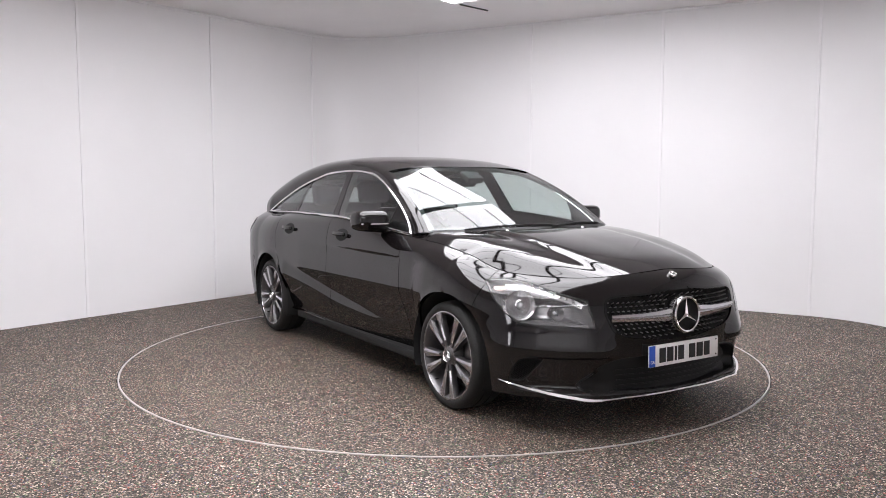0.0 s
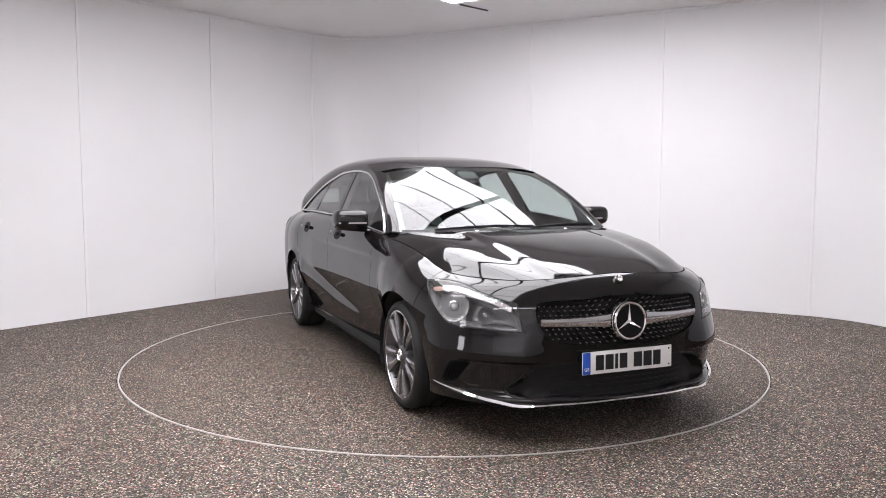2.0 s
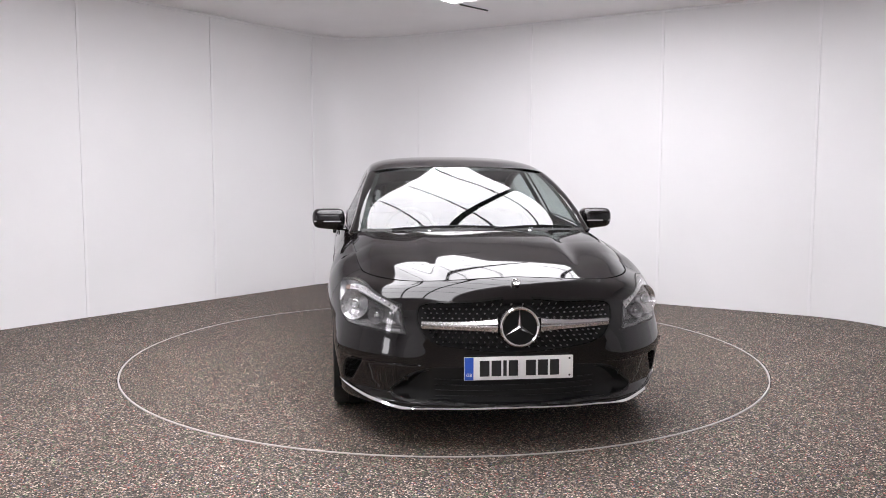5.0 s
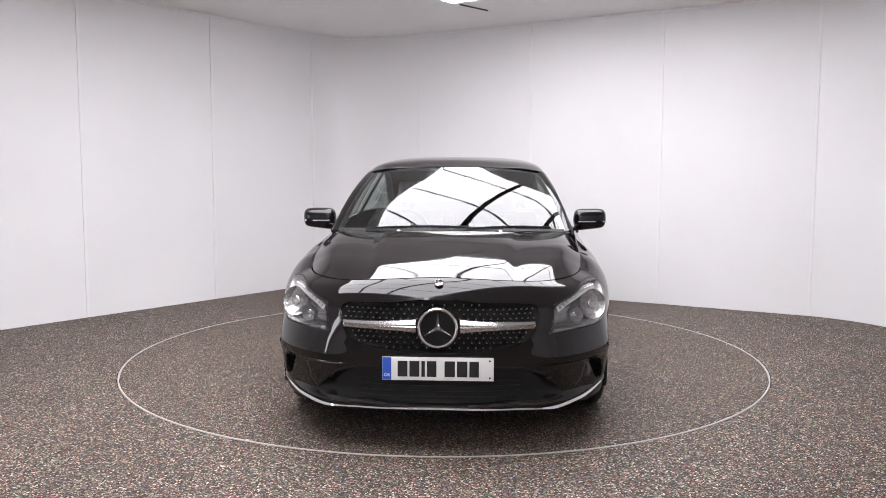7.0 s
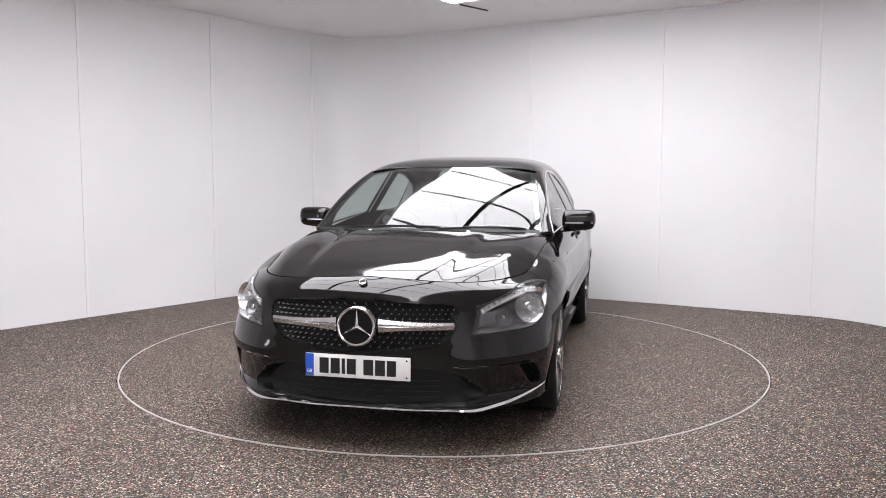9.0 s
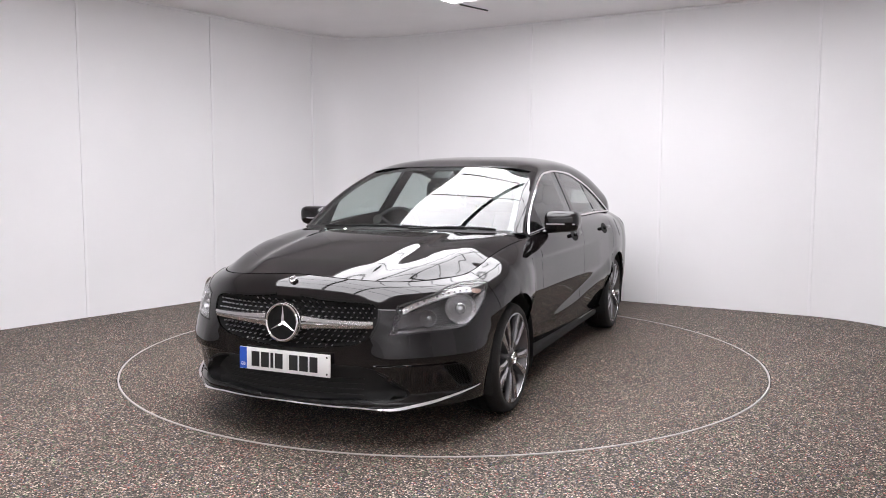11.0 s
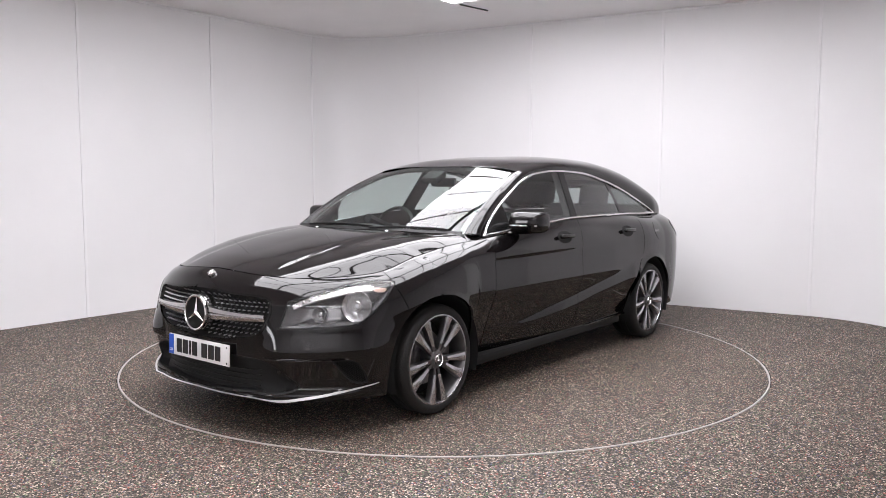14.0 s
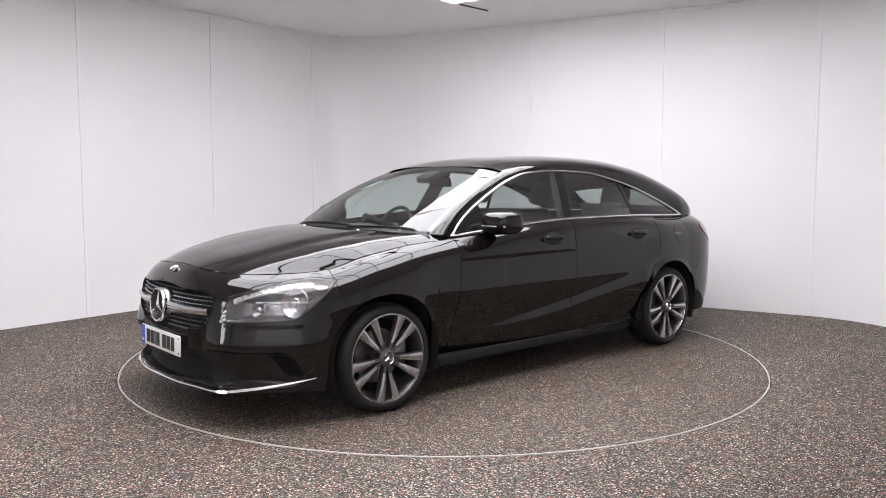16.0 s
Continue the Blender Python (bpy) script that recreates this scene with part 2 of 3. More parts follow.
def window_top(x):
    return tab(x, (-1.72, -1.57, -1.40, -1.17, -.93, -.63, -.27, .01, .21, .41, .60, .745, .81),
               (.99, 1.06, 1.125, 1.203, 1.265, 1.318, 1.332, 1.313, 1.265, 1.185, 1.088, .99, .925))


def roof_z(x):
    return tab(x, (-2.25, -2.1, -1.95, -1.84, -1.7, -1.3, -.9, -.5, -.1, .225), (.985, 1.055, 1.142, 1.230, 1.291, 1.396, 1.436, 1.442, 1.417, 1.358))


def bonnet_z(v):
    """Height of the bonnet along its middle, from the windscreen to the nose."""
    return tab(v, (0, .3, .6, .8, .92, 1.0), (.966, .939, .893, .854, .827, .808))


def sill_z(s):
    return .247 - .034 * s


def screen(u, v):
    """Windscreen, u from -1 to 1 across, v from 0 at its foot to 1."""
    xc = 1.09 + (.225 - 1.09) * v
    zc = .965 + (1.36 - .965) * v + .018 * math.sin(math.pi * v)
    xe, ye, ze = .93 + (.175 - .93) * v, .715 + (.572 - .715) * v, .955 + (1.335 - .955) * v + .036 * math.sin(math.pi * v)
    k = abs(u)**2.5
    return Vector((xc + (xe - xc) * k, ye * u, zc + (ze - zc) * abs(u)**2.6))

# ---- the room: curved booth of white panels, flecked floor with a turntable, ceiling with a light box
H = 2.945
E1, E2 = Vector((.603, .798)), Vector((.876, -.482))


def path_points():
    """The inner face of the wall, seen from above, panel joint by panel joint."""
    left = [Vector((-1.55, 3.67)) - E1 * 1.42 * k for k in range(5, -1, -1)]
    a, b, mid = left[-1], Vector((-.30, 3.64)), Vector((-1.199, 4.134))
    corner = [(1 - t)**2 * a + 2 * t * (1 - t) * mid + t**2 * b for t in [k / 12 for k in range(13)]]
    right = [b + E2 * 1.415 * k for k in range(4)]
    right[-1] = Vector((3.41, 1.56))
    c, d, m2 = right[-1], Vector((3.95, .25)), Vector((3.95, 1.18))
    bend = [(1 - t)**2 * c + 2 * t * (1 - t) * m2 + t**2 * d for t in [k / 12 for k in range(13)]]
    d2 = Vector((.02, -1.0))
    side = [d + d2 * 1.42 * k for k in range(6)]
    back = [side[-1], Vector((2.0, -7.7)), Vector((-3.2, -7.7)), Vector((-5.9, -6.6)), left[0]]
    return left, corner, right, bend, side, back


def wall_sheet(line, height=H, depth=.05):
    """A panel of wall with thickness, standing on a line."""
    n = len(line)
    out = []
    for i, p in enumerate(line):
        d = (line[min(i + 1, n - 1)] - line[max(i - 1, 0)]).normalized()
        out.append(p + Vector((-d.y, d.x)) * depth)
    rows = [[Vector((*p, 0)) for p in line], [Vector((*p, height)) for p in line], [Vector((*p, height)) for p in out], [Vector((*p, 0)) for p in out]]
    rows.append(rows[0])
    v, f = grid(rows)
    k = [r * n for r in range(4)]
    return v, f + [tuple(k), tuple(reversed([i + n - 1 for i in k]))]


def joint(p, d, parent):
    """A slim raised cover strip over a panel joint."""
    m = Matrix.Translation((*p, H / 2)) @ Matrix.Rotation(math.atan2(d.y, d.x), 4, "Z")
    part("joint_strip", box(.026, .010, H - .012, m, .002), STRIP, parent, smooth=False)


def build_room():
    left, corner, right, bend, side, back = path_points()
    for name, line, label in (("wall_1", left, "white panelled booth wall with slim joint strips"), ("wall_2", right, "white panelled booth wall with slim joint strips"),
                              ("wall_3", side, "unseen panelled side wall, panels beside the car greyed to dim its reflections")):
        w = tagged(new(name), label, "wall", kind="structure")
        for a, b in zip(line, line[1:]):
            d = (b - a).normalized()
            # unseen side panels near the car are greyed to dim their reflection in it
            part("panel", wall_sheet([a + d * .0015, b - d * .0015]), WALL_DIMMED if name == "wall_3" and a.y > -2.7 else WALL, w, smooth=False)
        for i, p in enumerate(line):
            d = (line[min(i + 1, len(line) - 1)] - line[max(i - 1, 0)]).normalized()
            if name == "wall_2" and i == 0:
                continue
            joint(p - Vector((-d.y, d.x)) * .004, d, w)
    for name, line in (("wall_4", corner), ("wall_5", bend)):
        w = tagged(new(name), "rounded white corner panel of the booth", "wall", kind="structure")
        part("panel", wall_sheet(line), WALL, w)
    w = tagged(new("wall_6"), "plain pale wall behind the booth opening", "wall", kind="structure")
    for a, b in zip(back, back[1:]):
        part("panel", wall_sheet([a, b]), WALL, w, smooth=False)
    loop = left + corner[1:] + right[1:] + bend[1:] + side[1:] + back[1:-1]
    # floor with the round hole of the turntable
    n, r = 160, 2.246
    ring = [Vector((r * math.cos(2 * math.pi * k / n), r * math.sin(2 * math.pi * k / n), 0)) for k in range(n)]
    outer = [p.normalized() * 11.5 for p in ring]
    fl = part("floor", grid([ring + ring[:1], outer + outer[:1]]), FLOOR, None, smooth=False)
    tagged(fl, "grey-brown flecked safety flooring round the turntable", "floor", kind="structure")
    ce = part("ceiling", ([(*p, H) for p in loop] + [(*p, H + .12) for p in loop], [tuple(range(len(loop))), tuple(range(len(loop), 2 * len(loop)))]), CEIL, None, smooth=False)
    tagged(ce, "plain off-white painted ceiling of the booth", "ceiling", kind="structure")
    co = tagged(new("trim"), "slim white coving along the top of the booth walls", "coving", kind="structure")
    for line in (left, corner, right, bend):
        pts = [Vector((*p, H - .012)) for p in line]
        inn = []
        for i, p in enumerate(line):
            d = (line[min(i + 1, len(line) - 1)] - line[max(i - 1, 0)]).normalized()
            inn.append(p - Vector((-d.y, d.x)) * .018)
        rows = [[Vector((*p, H - .022)) for p in inn], [Vector((*p, H - .002)) for p in inn]]
        part("coving_strip", joined(grid(rows), grid([rows[0], [Vector((*p, H - .022)) for p in line]])), STRIP, co)


def build_turntable():
    """A disc flush with the floor, edged by a slim pale ring."""
    t = tagged(new("turntable"), "round flecked turntable edged by a thin pale metal ring", "turntable")
    part("disc", lathe([(0, .0), (2.226, .0), (2.228, -.03)], 160, "z"), DISC, t, smooth=False)
    part("edge_ring", lathe([(2.231, -.02), (2.231, .002), (2.2405, .002), (2.2405, -.02)], 160, "z"), RING, t, "thin pale metal ring")
    return t


A_JOINTS, B_JOINTS = (0, .27, .87, 1.51, 2.15, 2.79, 3.43, 4.07, 4.75), (0, .99, 1.95, 2.9)


def build_light_box():
    """A large ceiling light of glowing diffuser panels between slim dark joints and two broad dark bars."""
    c, a, b = Vector((.087, 1.80)), Vector((-.603, -.798)), Vector((.798, -.603))
    top = tagged(new("ceiling_light"), "large ceiling light box of glowing white panels in slim dark frames", "ceiling light")
    turn = Matrix.Rotation(math.atan2(a.y, a.x), 4, "Z")

    def at(p, q, z):
        return Matrix.Translation((*(c + a * p + b * q), z)) @ turn
    for a0, a1 in zip(A_JOINTS, A_JOINTS[1:]):
        for b0, b1 in zip(B_JOINTS, B_JOINTS[1:]):
            part("diffuser", box(a1 - a0 - .012, b1 - b0 - .012, .02, at((a0 + a1) / 2, (b0 + b1) / 2, H - .025)), DIFFUSER, top, smooth=False)
    for i, p in enumerate(A_JOINTS):
        out = i in (0, len(A_JOINTS) - 1)
        part("frame_bar", box(.03 if out else .026, B_JOINTS[-1] + .03, .036, at(p, B_JOINTS[-1] / 2, H - .0225), .003), DIFFUSER if out else FRAME_DARK, top, smooth=False)
    for j, q in enumerate(B_JOINTS):
        out = j in (0, 3)
        part("frame_bar", box(A_JOINTS[-1] + .03, .03 if out else .075, .040, at(A_JOINTS[-1] / 2, q, H - .0235), .003), DIFFUSER if out else FRAME_DARK, top, smooth=False)
    k = part("ceiling_slot", box(.40, .012, .012, Matrix.Translation((.29, 2.16, H - .006)) @ Matrix.Rotation(radians(45), 4, "Z"), .002), FRAME_DARK, None, smooth=False)
    tagged(k, "short dark slot line in the ceiling beside the light box", "ceiling slot")


def build_rear_light():
    """A row of glowing ceiling panels over the booth's opening, which brightens the fronts of things."""
    top = tagged(new("ceiling_light"), "long row of glowing white ceiling panels over the booth opening", "ceiling light")
    for i in range(4):
        part("diffuser", box(1.18, .86, .02, pose(-2.4 + 1.2 * i, -6.75, H - .025)), DIFFUSER, top, smooth=False)
    for i in range(5):
        part("frame_bar", box(.03, .92, .036, pose(-3.0 + 1.2 * i, -6.75, H - .0225), .003), FRAME_DARK, top, smooth=False)
    for y in (-7.195, -6.305):
        part("frame_bar", box(4.83, .03, .040, pose(-.6, y, H - .0235), .003), FRAME_DARK, top, smooth=False)


def build_wall_light():
    """A tall glowing panel on the wall behind the camera, which shows as bright streaks in the bumper."""
    w = tagged(new("wall_light"), "tall glowing white light panel on the rear side wall", "wall light")
    m = Matrix.Translation((-5.80, -5.2, 1.45))
    part("diffuser", box(.03, .8, 1.5, m), WALL_LIGHT, w, smooth=False)
    for y in (-.42, .42):
        part("frame_bar", box(.06, .04, 1.58, m @ Matrix.Translation((0, y, 0)), .004), FRAME_DARK, w, smooth=False)
    for z in (-.77, .77):
        part("frame_bar", box(.06, .8, .04, m @ Matrix.Translation((0, 0, z)), .004), FRAME_DARK, w, smooth=False)



# ---- car panels
def panel(s_l, s_r, z_b, z_t, nu, nv, off=0.0, holes=()):
    rows = []
    st = []
    for i in range(nu + 1):
        u = i / nu
        row, sr = [], []
        for j in range(nv + 1):
            v = j / nv
            z = .5
            for _ in range(6):
                s = s_l(z) + (s_r(z) - s_l(z)) * u
                z = z_b(s) + (z_t(s) - z_b(s)) * v
            p = skin(s, z)
            row.append(p + skin_normal(s, z) * off if off else p)
            sr.append((s, z))
        rows.append(row)
        st.append(sr)
    v, f = grid(rows)
    if holes:
        flat = [q for r in st for q in r]
        f = [q for q in f if not any(inside((sum(flat[i][0] for i in q) / 4, sum(flat[i][1] for i in q) / 4), h) for h in holes)]
    return v, f


def arch_z(s, xc, low, r=ARCH):
    d = abs(s - xc)
    return max(low, HUB_Z + math.sqrt(max(r * r - d * d, 0))) if d < r else low


def fan(poly, off, rings=8, n=6, smooth_line=True, dish=0.0, scale=1.0, edge=None):
    """A patch of the skin inside an outline of (s, z), lifted by off and dished in its middle."""
    line = curve_points(poly, n) if smooth_line else [np.array(p) for p in poly]
    c = np.mean(np.array(line), axis=0)
    rows = []
    for k in range(rings + 1):
        r = k / rings
        row = []
        for p in line + line[:1]:
            s, z = c + (p - c) * r * scale
            s = min(s, S1 - 1e-3)
            o = off - dish * (1 - r**6)
            if edge is not None and k == rings:
                o = edge
            row.append(skin(s, z) + skin_normal(s, z) * o)
        rows.append(row)
    return grid(rows)


def band(line, width, off, depth=.006):
    """A raised strip along a line of (s, z) on the skin."""
    rows = []
    for i, (s, z) in enumerate(line):
        a, b = np.array(line[max(i - 1, 0)]), np.array(line[min(i + 1, len(line) - 1)])
        d = b - a
        d = d / (np.linalg.norm(d) + 1e-9)
        w = np.array((-d[1], d[0])) * width / 2
        r = []
        for k, o in ((-1, off - depth), (-.8, off), (.8, off), (1, off - depth)):
            q = (min(s + w[0] * k, S1 - 1e-3), z + w[1] * k)
            r.append(skin(*q) + skin_normal(*q) * o)
        rows.append(r)
    return grid(rows)


HEAD = [(1.645, .750), (1.652, .754), (1.78, .763), (1.96, .753), (2.14, .722), (2.28, .698), (2.385, .680), (2.392, .675), (2.42, .615), (2.442, .556), (2.438, .549), (2.2, .558), (1.96, .564), (1.87, .592), (1.76, .658), (1.69, .715)]
GRILLE = [(3.08, .703), (2.80, .702), (2.55, .692), (2.508, .645), (2.53, .580), (2.60, .510), (2.76, .480), (3.08, .476)]
MOUTH = [(3.1, .40), (2.75, .392), (2.60, .385), (2.49, .362), (2.40, .318), (2.31, .266), (2.37, .236), (2.6, .226), (3.1, .228)]
CHEEK = [(1.852, .268), (1.87, .315), (1.93, .378), (1.99, .396), (2.095, .398), (2.10, .384), (2.04, .335), (1.975, .282), (1.91, .266)]


def spun(d, m):
    return [m @ Vector(p) for p in d[0]], d[1]


def poly_star(r, inner, depth):
    """A three-pointed star, raised along its arms."""
    v = [Vector((depth, 0, 0))]
    for k in range(6):
        a = math.pi / 2 + k * math.pi / 3
        q = r if k % 2 == 0 else inner
        v.append(Vector((0, q * math.cos(a), q * math.sin(a))))
    return v, [(0, 1 + k, 1 + (k + 1) % 6) for k in range(6)]


def emblem(name, r, m, parent, label, field=None):
    e = part(name, spun(lathe([(0, -.004), (r * .98, -.004), (r * .98, .0)], 40, "x"), m), field or EMBLEM_BLACK, parent, label)
    part("ring", spun(lathe([(r * .86, -.003), (r * .87, .007), (r * .94, .010), (r, .006), (r * 1.01, -.004)], 56, "x"), m), CHROME, e)
    part("star", spun(poly_star(r * .9, r * .12, r * .13), m), CHROME, e, smooth=False)
    return e


def build_wheel(car, x, side):
    """Alloy wheel with five pairs of spokes, low tyre and brake disc."""
    base = Matrix.Translation((x, side * .765, HUB_Z)) @ (Matrix() if side > 0 else Matrix.Rotation(math.pi, 4, "Z"))
    w = new("wheel")
    w.parent = car
    w.matrix_local = base
    R = .301
    part("tyre", lathe([(.222, -.10), (.25, -.112), (.283, -.108), (R - .004, -.09), (R, -.06), (R, -.032), (R - .006, -.03), (R - .006, -.024), (R, -.022), (R, .022),
                        (R - .006, .024), (R - .006, .03), (R, .032), (R, .06), (R - .005, .088), (.285, .103), (.268, .110), (.254, .109), (.246, .104), (.236, .098)], 72), RUBBER, w)
    part("rim", lathe([(.246, .096), (.246, .102), (.240, .104), (.236, .098), (.230, .08), (.212, .03), (.208, -.09), (.226, -.10)], 72), ALLOY, w, "grey alloy rim")
    part("rim_lip", lathe([(.247, .101), (.2465, .1055), (.2405, .1065), (.239, .102)], 72), ALLOY_CUT, w)
    part("brake_disc", lathe([(0, .0), (.06, .012), (.085, .012), (.09, 0), (.150, 0), (.152, -.01)], 48), STEEL, w)
    part("backing", lathe([(0, -.03), (.205, -.03)], 40), DARK, w)
    part("hub", lathe([(0, .098), (.032, .098), (.050, .090), (.058, .07), (.06, .02)], 40), ALLOY, w)
    cap = Matrix.Translation((0, .099, 0)) @ Matrix.Rotation(math.pi / 2, 4, "Z")
    emblem("centre_cap", .034, cap, w, "dark centre cap with a chrome star emblem")
    for k in range(5):
        for q in (-1, 1):
            a = -math.pi / 2 + k * 2 * math.pi / 5

            def at(r, da, h):
                return Vector((r * math.cos(a + da), h, r * math.sin(a + da)))
            rows = []
            for r, mid, half, h in ((.045, .24, .20, .088), (.085, .215, .150, .091), (.14, .215, .122, .096), (.195, .215, .118, .099), (.240, .215, .124, .100)):
                lo, hi = q * mid - half, q * mid + half
                g = .004 if q > 0 else -.004
                rows.append([at(r, lo + .01, h - .034), at(r, lo, h - .006), at(r, lo + .018, h), at(r, q * mid + q * .02, h + .001), at(r, hi - .018, h), at(r, hi, h - .006), at(r, hi - .01, h - .034)])
            part("spoke", grid(rows), ALLOY, w)
            face = [[r[2] + Vector((0, .0012, 0)), r[3] + Vector((0, .0065, 0)), r[4] + Vector((0, .0012, 0))] for r in rows[1:]]
            part("spoke_face", grid(face), ALLOY_CUT, w, "machined bright spoke face")
    for k in range(5):
        a = -math.pi / 2 + (k + .5) * 2 * math.pi / 5
        bolt = Matrix.Translation((.045 * math.cos(a), .078, .045 * math.sin(a)))
        part("wheel_bolt", spun(lathe([(0, .012), (.007, .012), (.009, 0)], 8), bolt), STEEL, w)
    bm = box(.09, .05, .16, Matrix.Translation((-.125 if x > 0 else .125, .02, .02)), .012)
    part("brake_caliper", bm, STEEL, w)
    part("valve", spun(lathe([(0, .02), (.004, .02), (.004, 0)], 8), Matrix.Translation((.205 * math.cos(-.9), .075, .205 * math.sin(-.9)))), BLACK_PLASTIC, w)
    return w


def build_headlight(car, side):
    k = (lambda d: d) if side > 0 else flip
    h = part("headlight", k(fan(HEAD, -.002, 10, 6, True, .105)), LAMP_GREY, car, "clear headlight with chrome reflectors and amber indicator")

    def lamp(s, z, r, name, mat_, depth):
        p, n = skin(s, z), skin_normal(s, z)
        n = (n + Vector((1.2, 0, 0))).normalized()
        t = Matrix.Translation(p - n * .030) @ n.to_track_quat("X", "Z").to_matrix().to_4x4()
        bowl = part(name, k(spun(lathe([(0, -depth), (r * .35, -depth * .95), (r * .7, -depth * .6), (r * .95, -.004), (r, .0), (r * 1.01, -.012)], 40, "x"), t)), mat_, h, "chrome reflector bowl")
        part("bulb", k(spun(lathe([(0, .004), (r * .14, -.002), (r * .2, -depth * .5), (r * .2, -depth)], 20, "x"), t)), LAMP_WHITE, bowl)
        part("bulb_shield", k(spun(lathe([(r * .30, -depth * .35), (r * .34, -depth * .1), (r * .30, -depth * .05)], 20, "x"), t)), CHROME, bowl)
    lamp(1.95, .652, .076, "main_lamp", REFLECTOR, .050)
    lamp(2.20, .618, .042, "inner_lamp", LAMP_GREY, .034)
    top = [(1.80, .738), (1.95, .735), (2.10, .718), (2.25, .690), (2.36, .655)]
    line = [tuple(p) for p in curve_points(top, 6, False)]
    drl = part("daytime_light", k(band(line, .030, -.010, .01)), LAMP_WHITE, h, "white daytime running light strip")
    for i in range(0, len(line) - 1, 2):
        s, z = line[i]
        p, n = skin(s, z), skin_normal(s, z)
        part("light_cell", k(spun(lathe([(0, .004), (.006, .003), (.008, 0)], 8, "x"), Matrix.Translation(p - n * .009) @ n.to_track_quat("X", "Z").to_matrix().to_4x4())), CHROME, drl)
    part("indicator", k(fan([(1.70, .737), (1.77, .745), (1.79, .730), (1.76, .720), (1.72, .720)], -.022, 4, 4)), AMBER, h, "amber indicator")
    low = [(1.86, .568), (1.99, .556), (2.2, .555), (2.40, .56)]
    part("lower_blade", k(band([tuple(p) for p in curve_points(low, 5, False)], .016, -.012, .008)), LAMP_GREY, h)
    rim = curve_points(HEAD, 6)
    rim = [tuple(p) for p in rim] + [tuple(rim[0])]
    part("seal", k(band(rim, .010, .001, .006)), BLACK_PLASTIC, h)
    lens = part("lens", k(fan(HEAD, .002, 10, 6)), LENS, h, "clear lens cover")
    lens.visible_shadow = False


def build_grille(car):
    def both(d):
        return mirrored(d)
    g = part("grille", both(fan_half(GRILLE, -.045, -.002)), DARK, car, "dark diamond-pattern grille with chrome louvres and star emblem")
    pins = []
    line = [tuple(p) for p in curve_points(GRILLE, 6)]
    tight = shrunk(line, .95)
    for i in range(15):
        for j in range(10):
            s, z = 2.50 + i * .036 + (.018 if j % 2 else 0), .486 + j * .0235
            if s > 2.99 or not inside((min(s, 2.9), z), tight) or abs(z - .595) < .026:
                continue
            p, n = skin(s, z), skin_normal(s, z)
            if math.hypot(p.y, z - .588) < .104:
                continue
            t = Matrix.Translation(p - n * .016) @ n.to_track_quat("X", "Z").to_matrix().to_4x4()
            pins.append(spun(([Vector((.006, 0, 0)), Vector((0, .005, 0)), Vector((0, 0, .0042)), Vector((0, -.005, 0)), Vector((0, 0, -.0042)), Vector((-.03, 0, 0))],
                              [(0, 1, 2), (0, 2, 3), (0, 3, 4), (0, 4, 1), (5, 2, 1), (5, 3, 2), (5, 4, 3), (5, 1, 4)]), t))
    part("grille_mesh", mirrored(joined(*pins)), PIN, g, "small silver diamond pins", smooth=False, kind="stuff")
    mesh = []
    for j in range(-14, 16):
        for slope in (1, -1):
            pts = []
            for q in np.linspace(2.50, 2.999, 26):
                z = .5915 + slope * ((q - 2.50) * 1.306 - .3260) + j * .047
                if .475 < z < .71 and inside((min(q, 2.9), z), tight):
                    pts.append(skin(q, z) - skin_normal(q, z) * .030)
            if len(pts) > 2:
                mesh.append(tube(pts, .003, 5))
    part("grille_lattice", mirrored(joined(*mesh)), BLACK_PLASTIC, g, kind="stuff")
    for side in (1, -1):
        k = (lambda d: d) if side > 0 else flip
        rows = []
        for i in range(15):
            s = 2.545 + (2.93 - 2.545) * i / 14
            half = .018 + .005 * i / 14 + .012 * (i / 14)**4
            zc = .594
            rows.append([skin(s, zc + q * half) + skin_normal(s, zc) * o for q, o in ((-1, -.012), (-.9, .006), (-.2, .012), (.0, .008), (.25, .016), (.9, .012), (1, -.012))])
        part("louvre", k(grid(rows)), SATIN, g, "satin silver louvre")
    rim = [tuple(p) for p in curve_points(GRILLE, 6)]
    rim = [p for p in rim if p[0] < 2.999]
    i0 = max(range(len(rim)), key=lambda i: rim[i][0] if rim[i][1] > .6 else 0)
    rim = rim[i0:] + rim[:i0]
    part("surround", mirrored(band(rim, .012, .003, .010)), BLACK_GLOSS, g, "gloss black surround")
    boss = Matrix.Translation((2.262, 0, .588)) @ Matrix.Rotation(radians(-4), 4, "Y")
    part("emblem_boss", spun(lathe([(.096, -.03), (.094, -.006), (.086, .0), (.0, .0)], 48, "x"), boss), SATIN, g)
    emblem("emblem", .094, boss @ Matrix.Translation((.008, 0, 0)), g, "large chrome star emblem on black")


def fan_half(poly, off, edge):
    """The left half of a patch that crosses the middle."""
    line = [p for p in curve_points(poly, 6)]
    line = [(p[0], p[1]) for p in line if p[0] <= S1 - .01]
    line = [(S1 - 1e-4, line[0][1])] + line + [(S1 - 1e-4, line[-1][1])]
    zc = sum(p[1] for p in line) / len(line)
    c = np.array((S1 - 1e-4, zc))
    rows = []
    for k in range(9):
        r = k / 8
        rows.append([skin(*(c + (np.array(p) - c) * r)) + skin_normal(*(c + (np.array(p) - c) * min(r, .999))) * (edge if k == 8 else off) for p in line])
    return grid(rows)


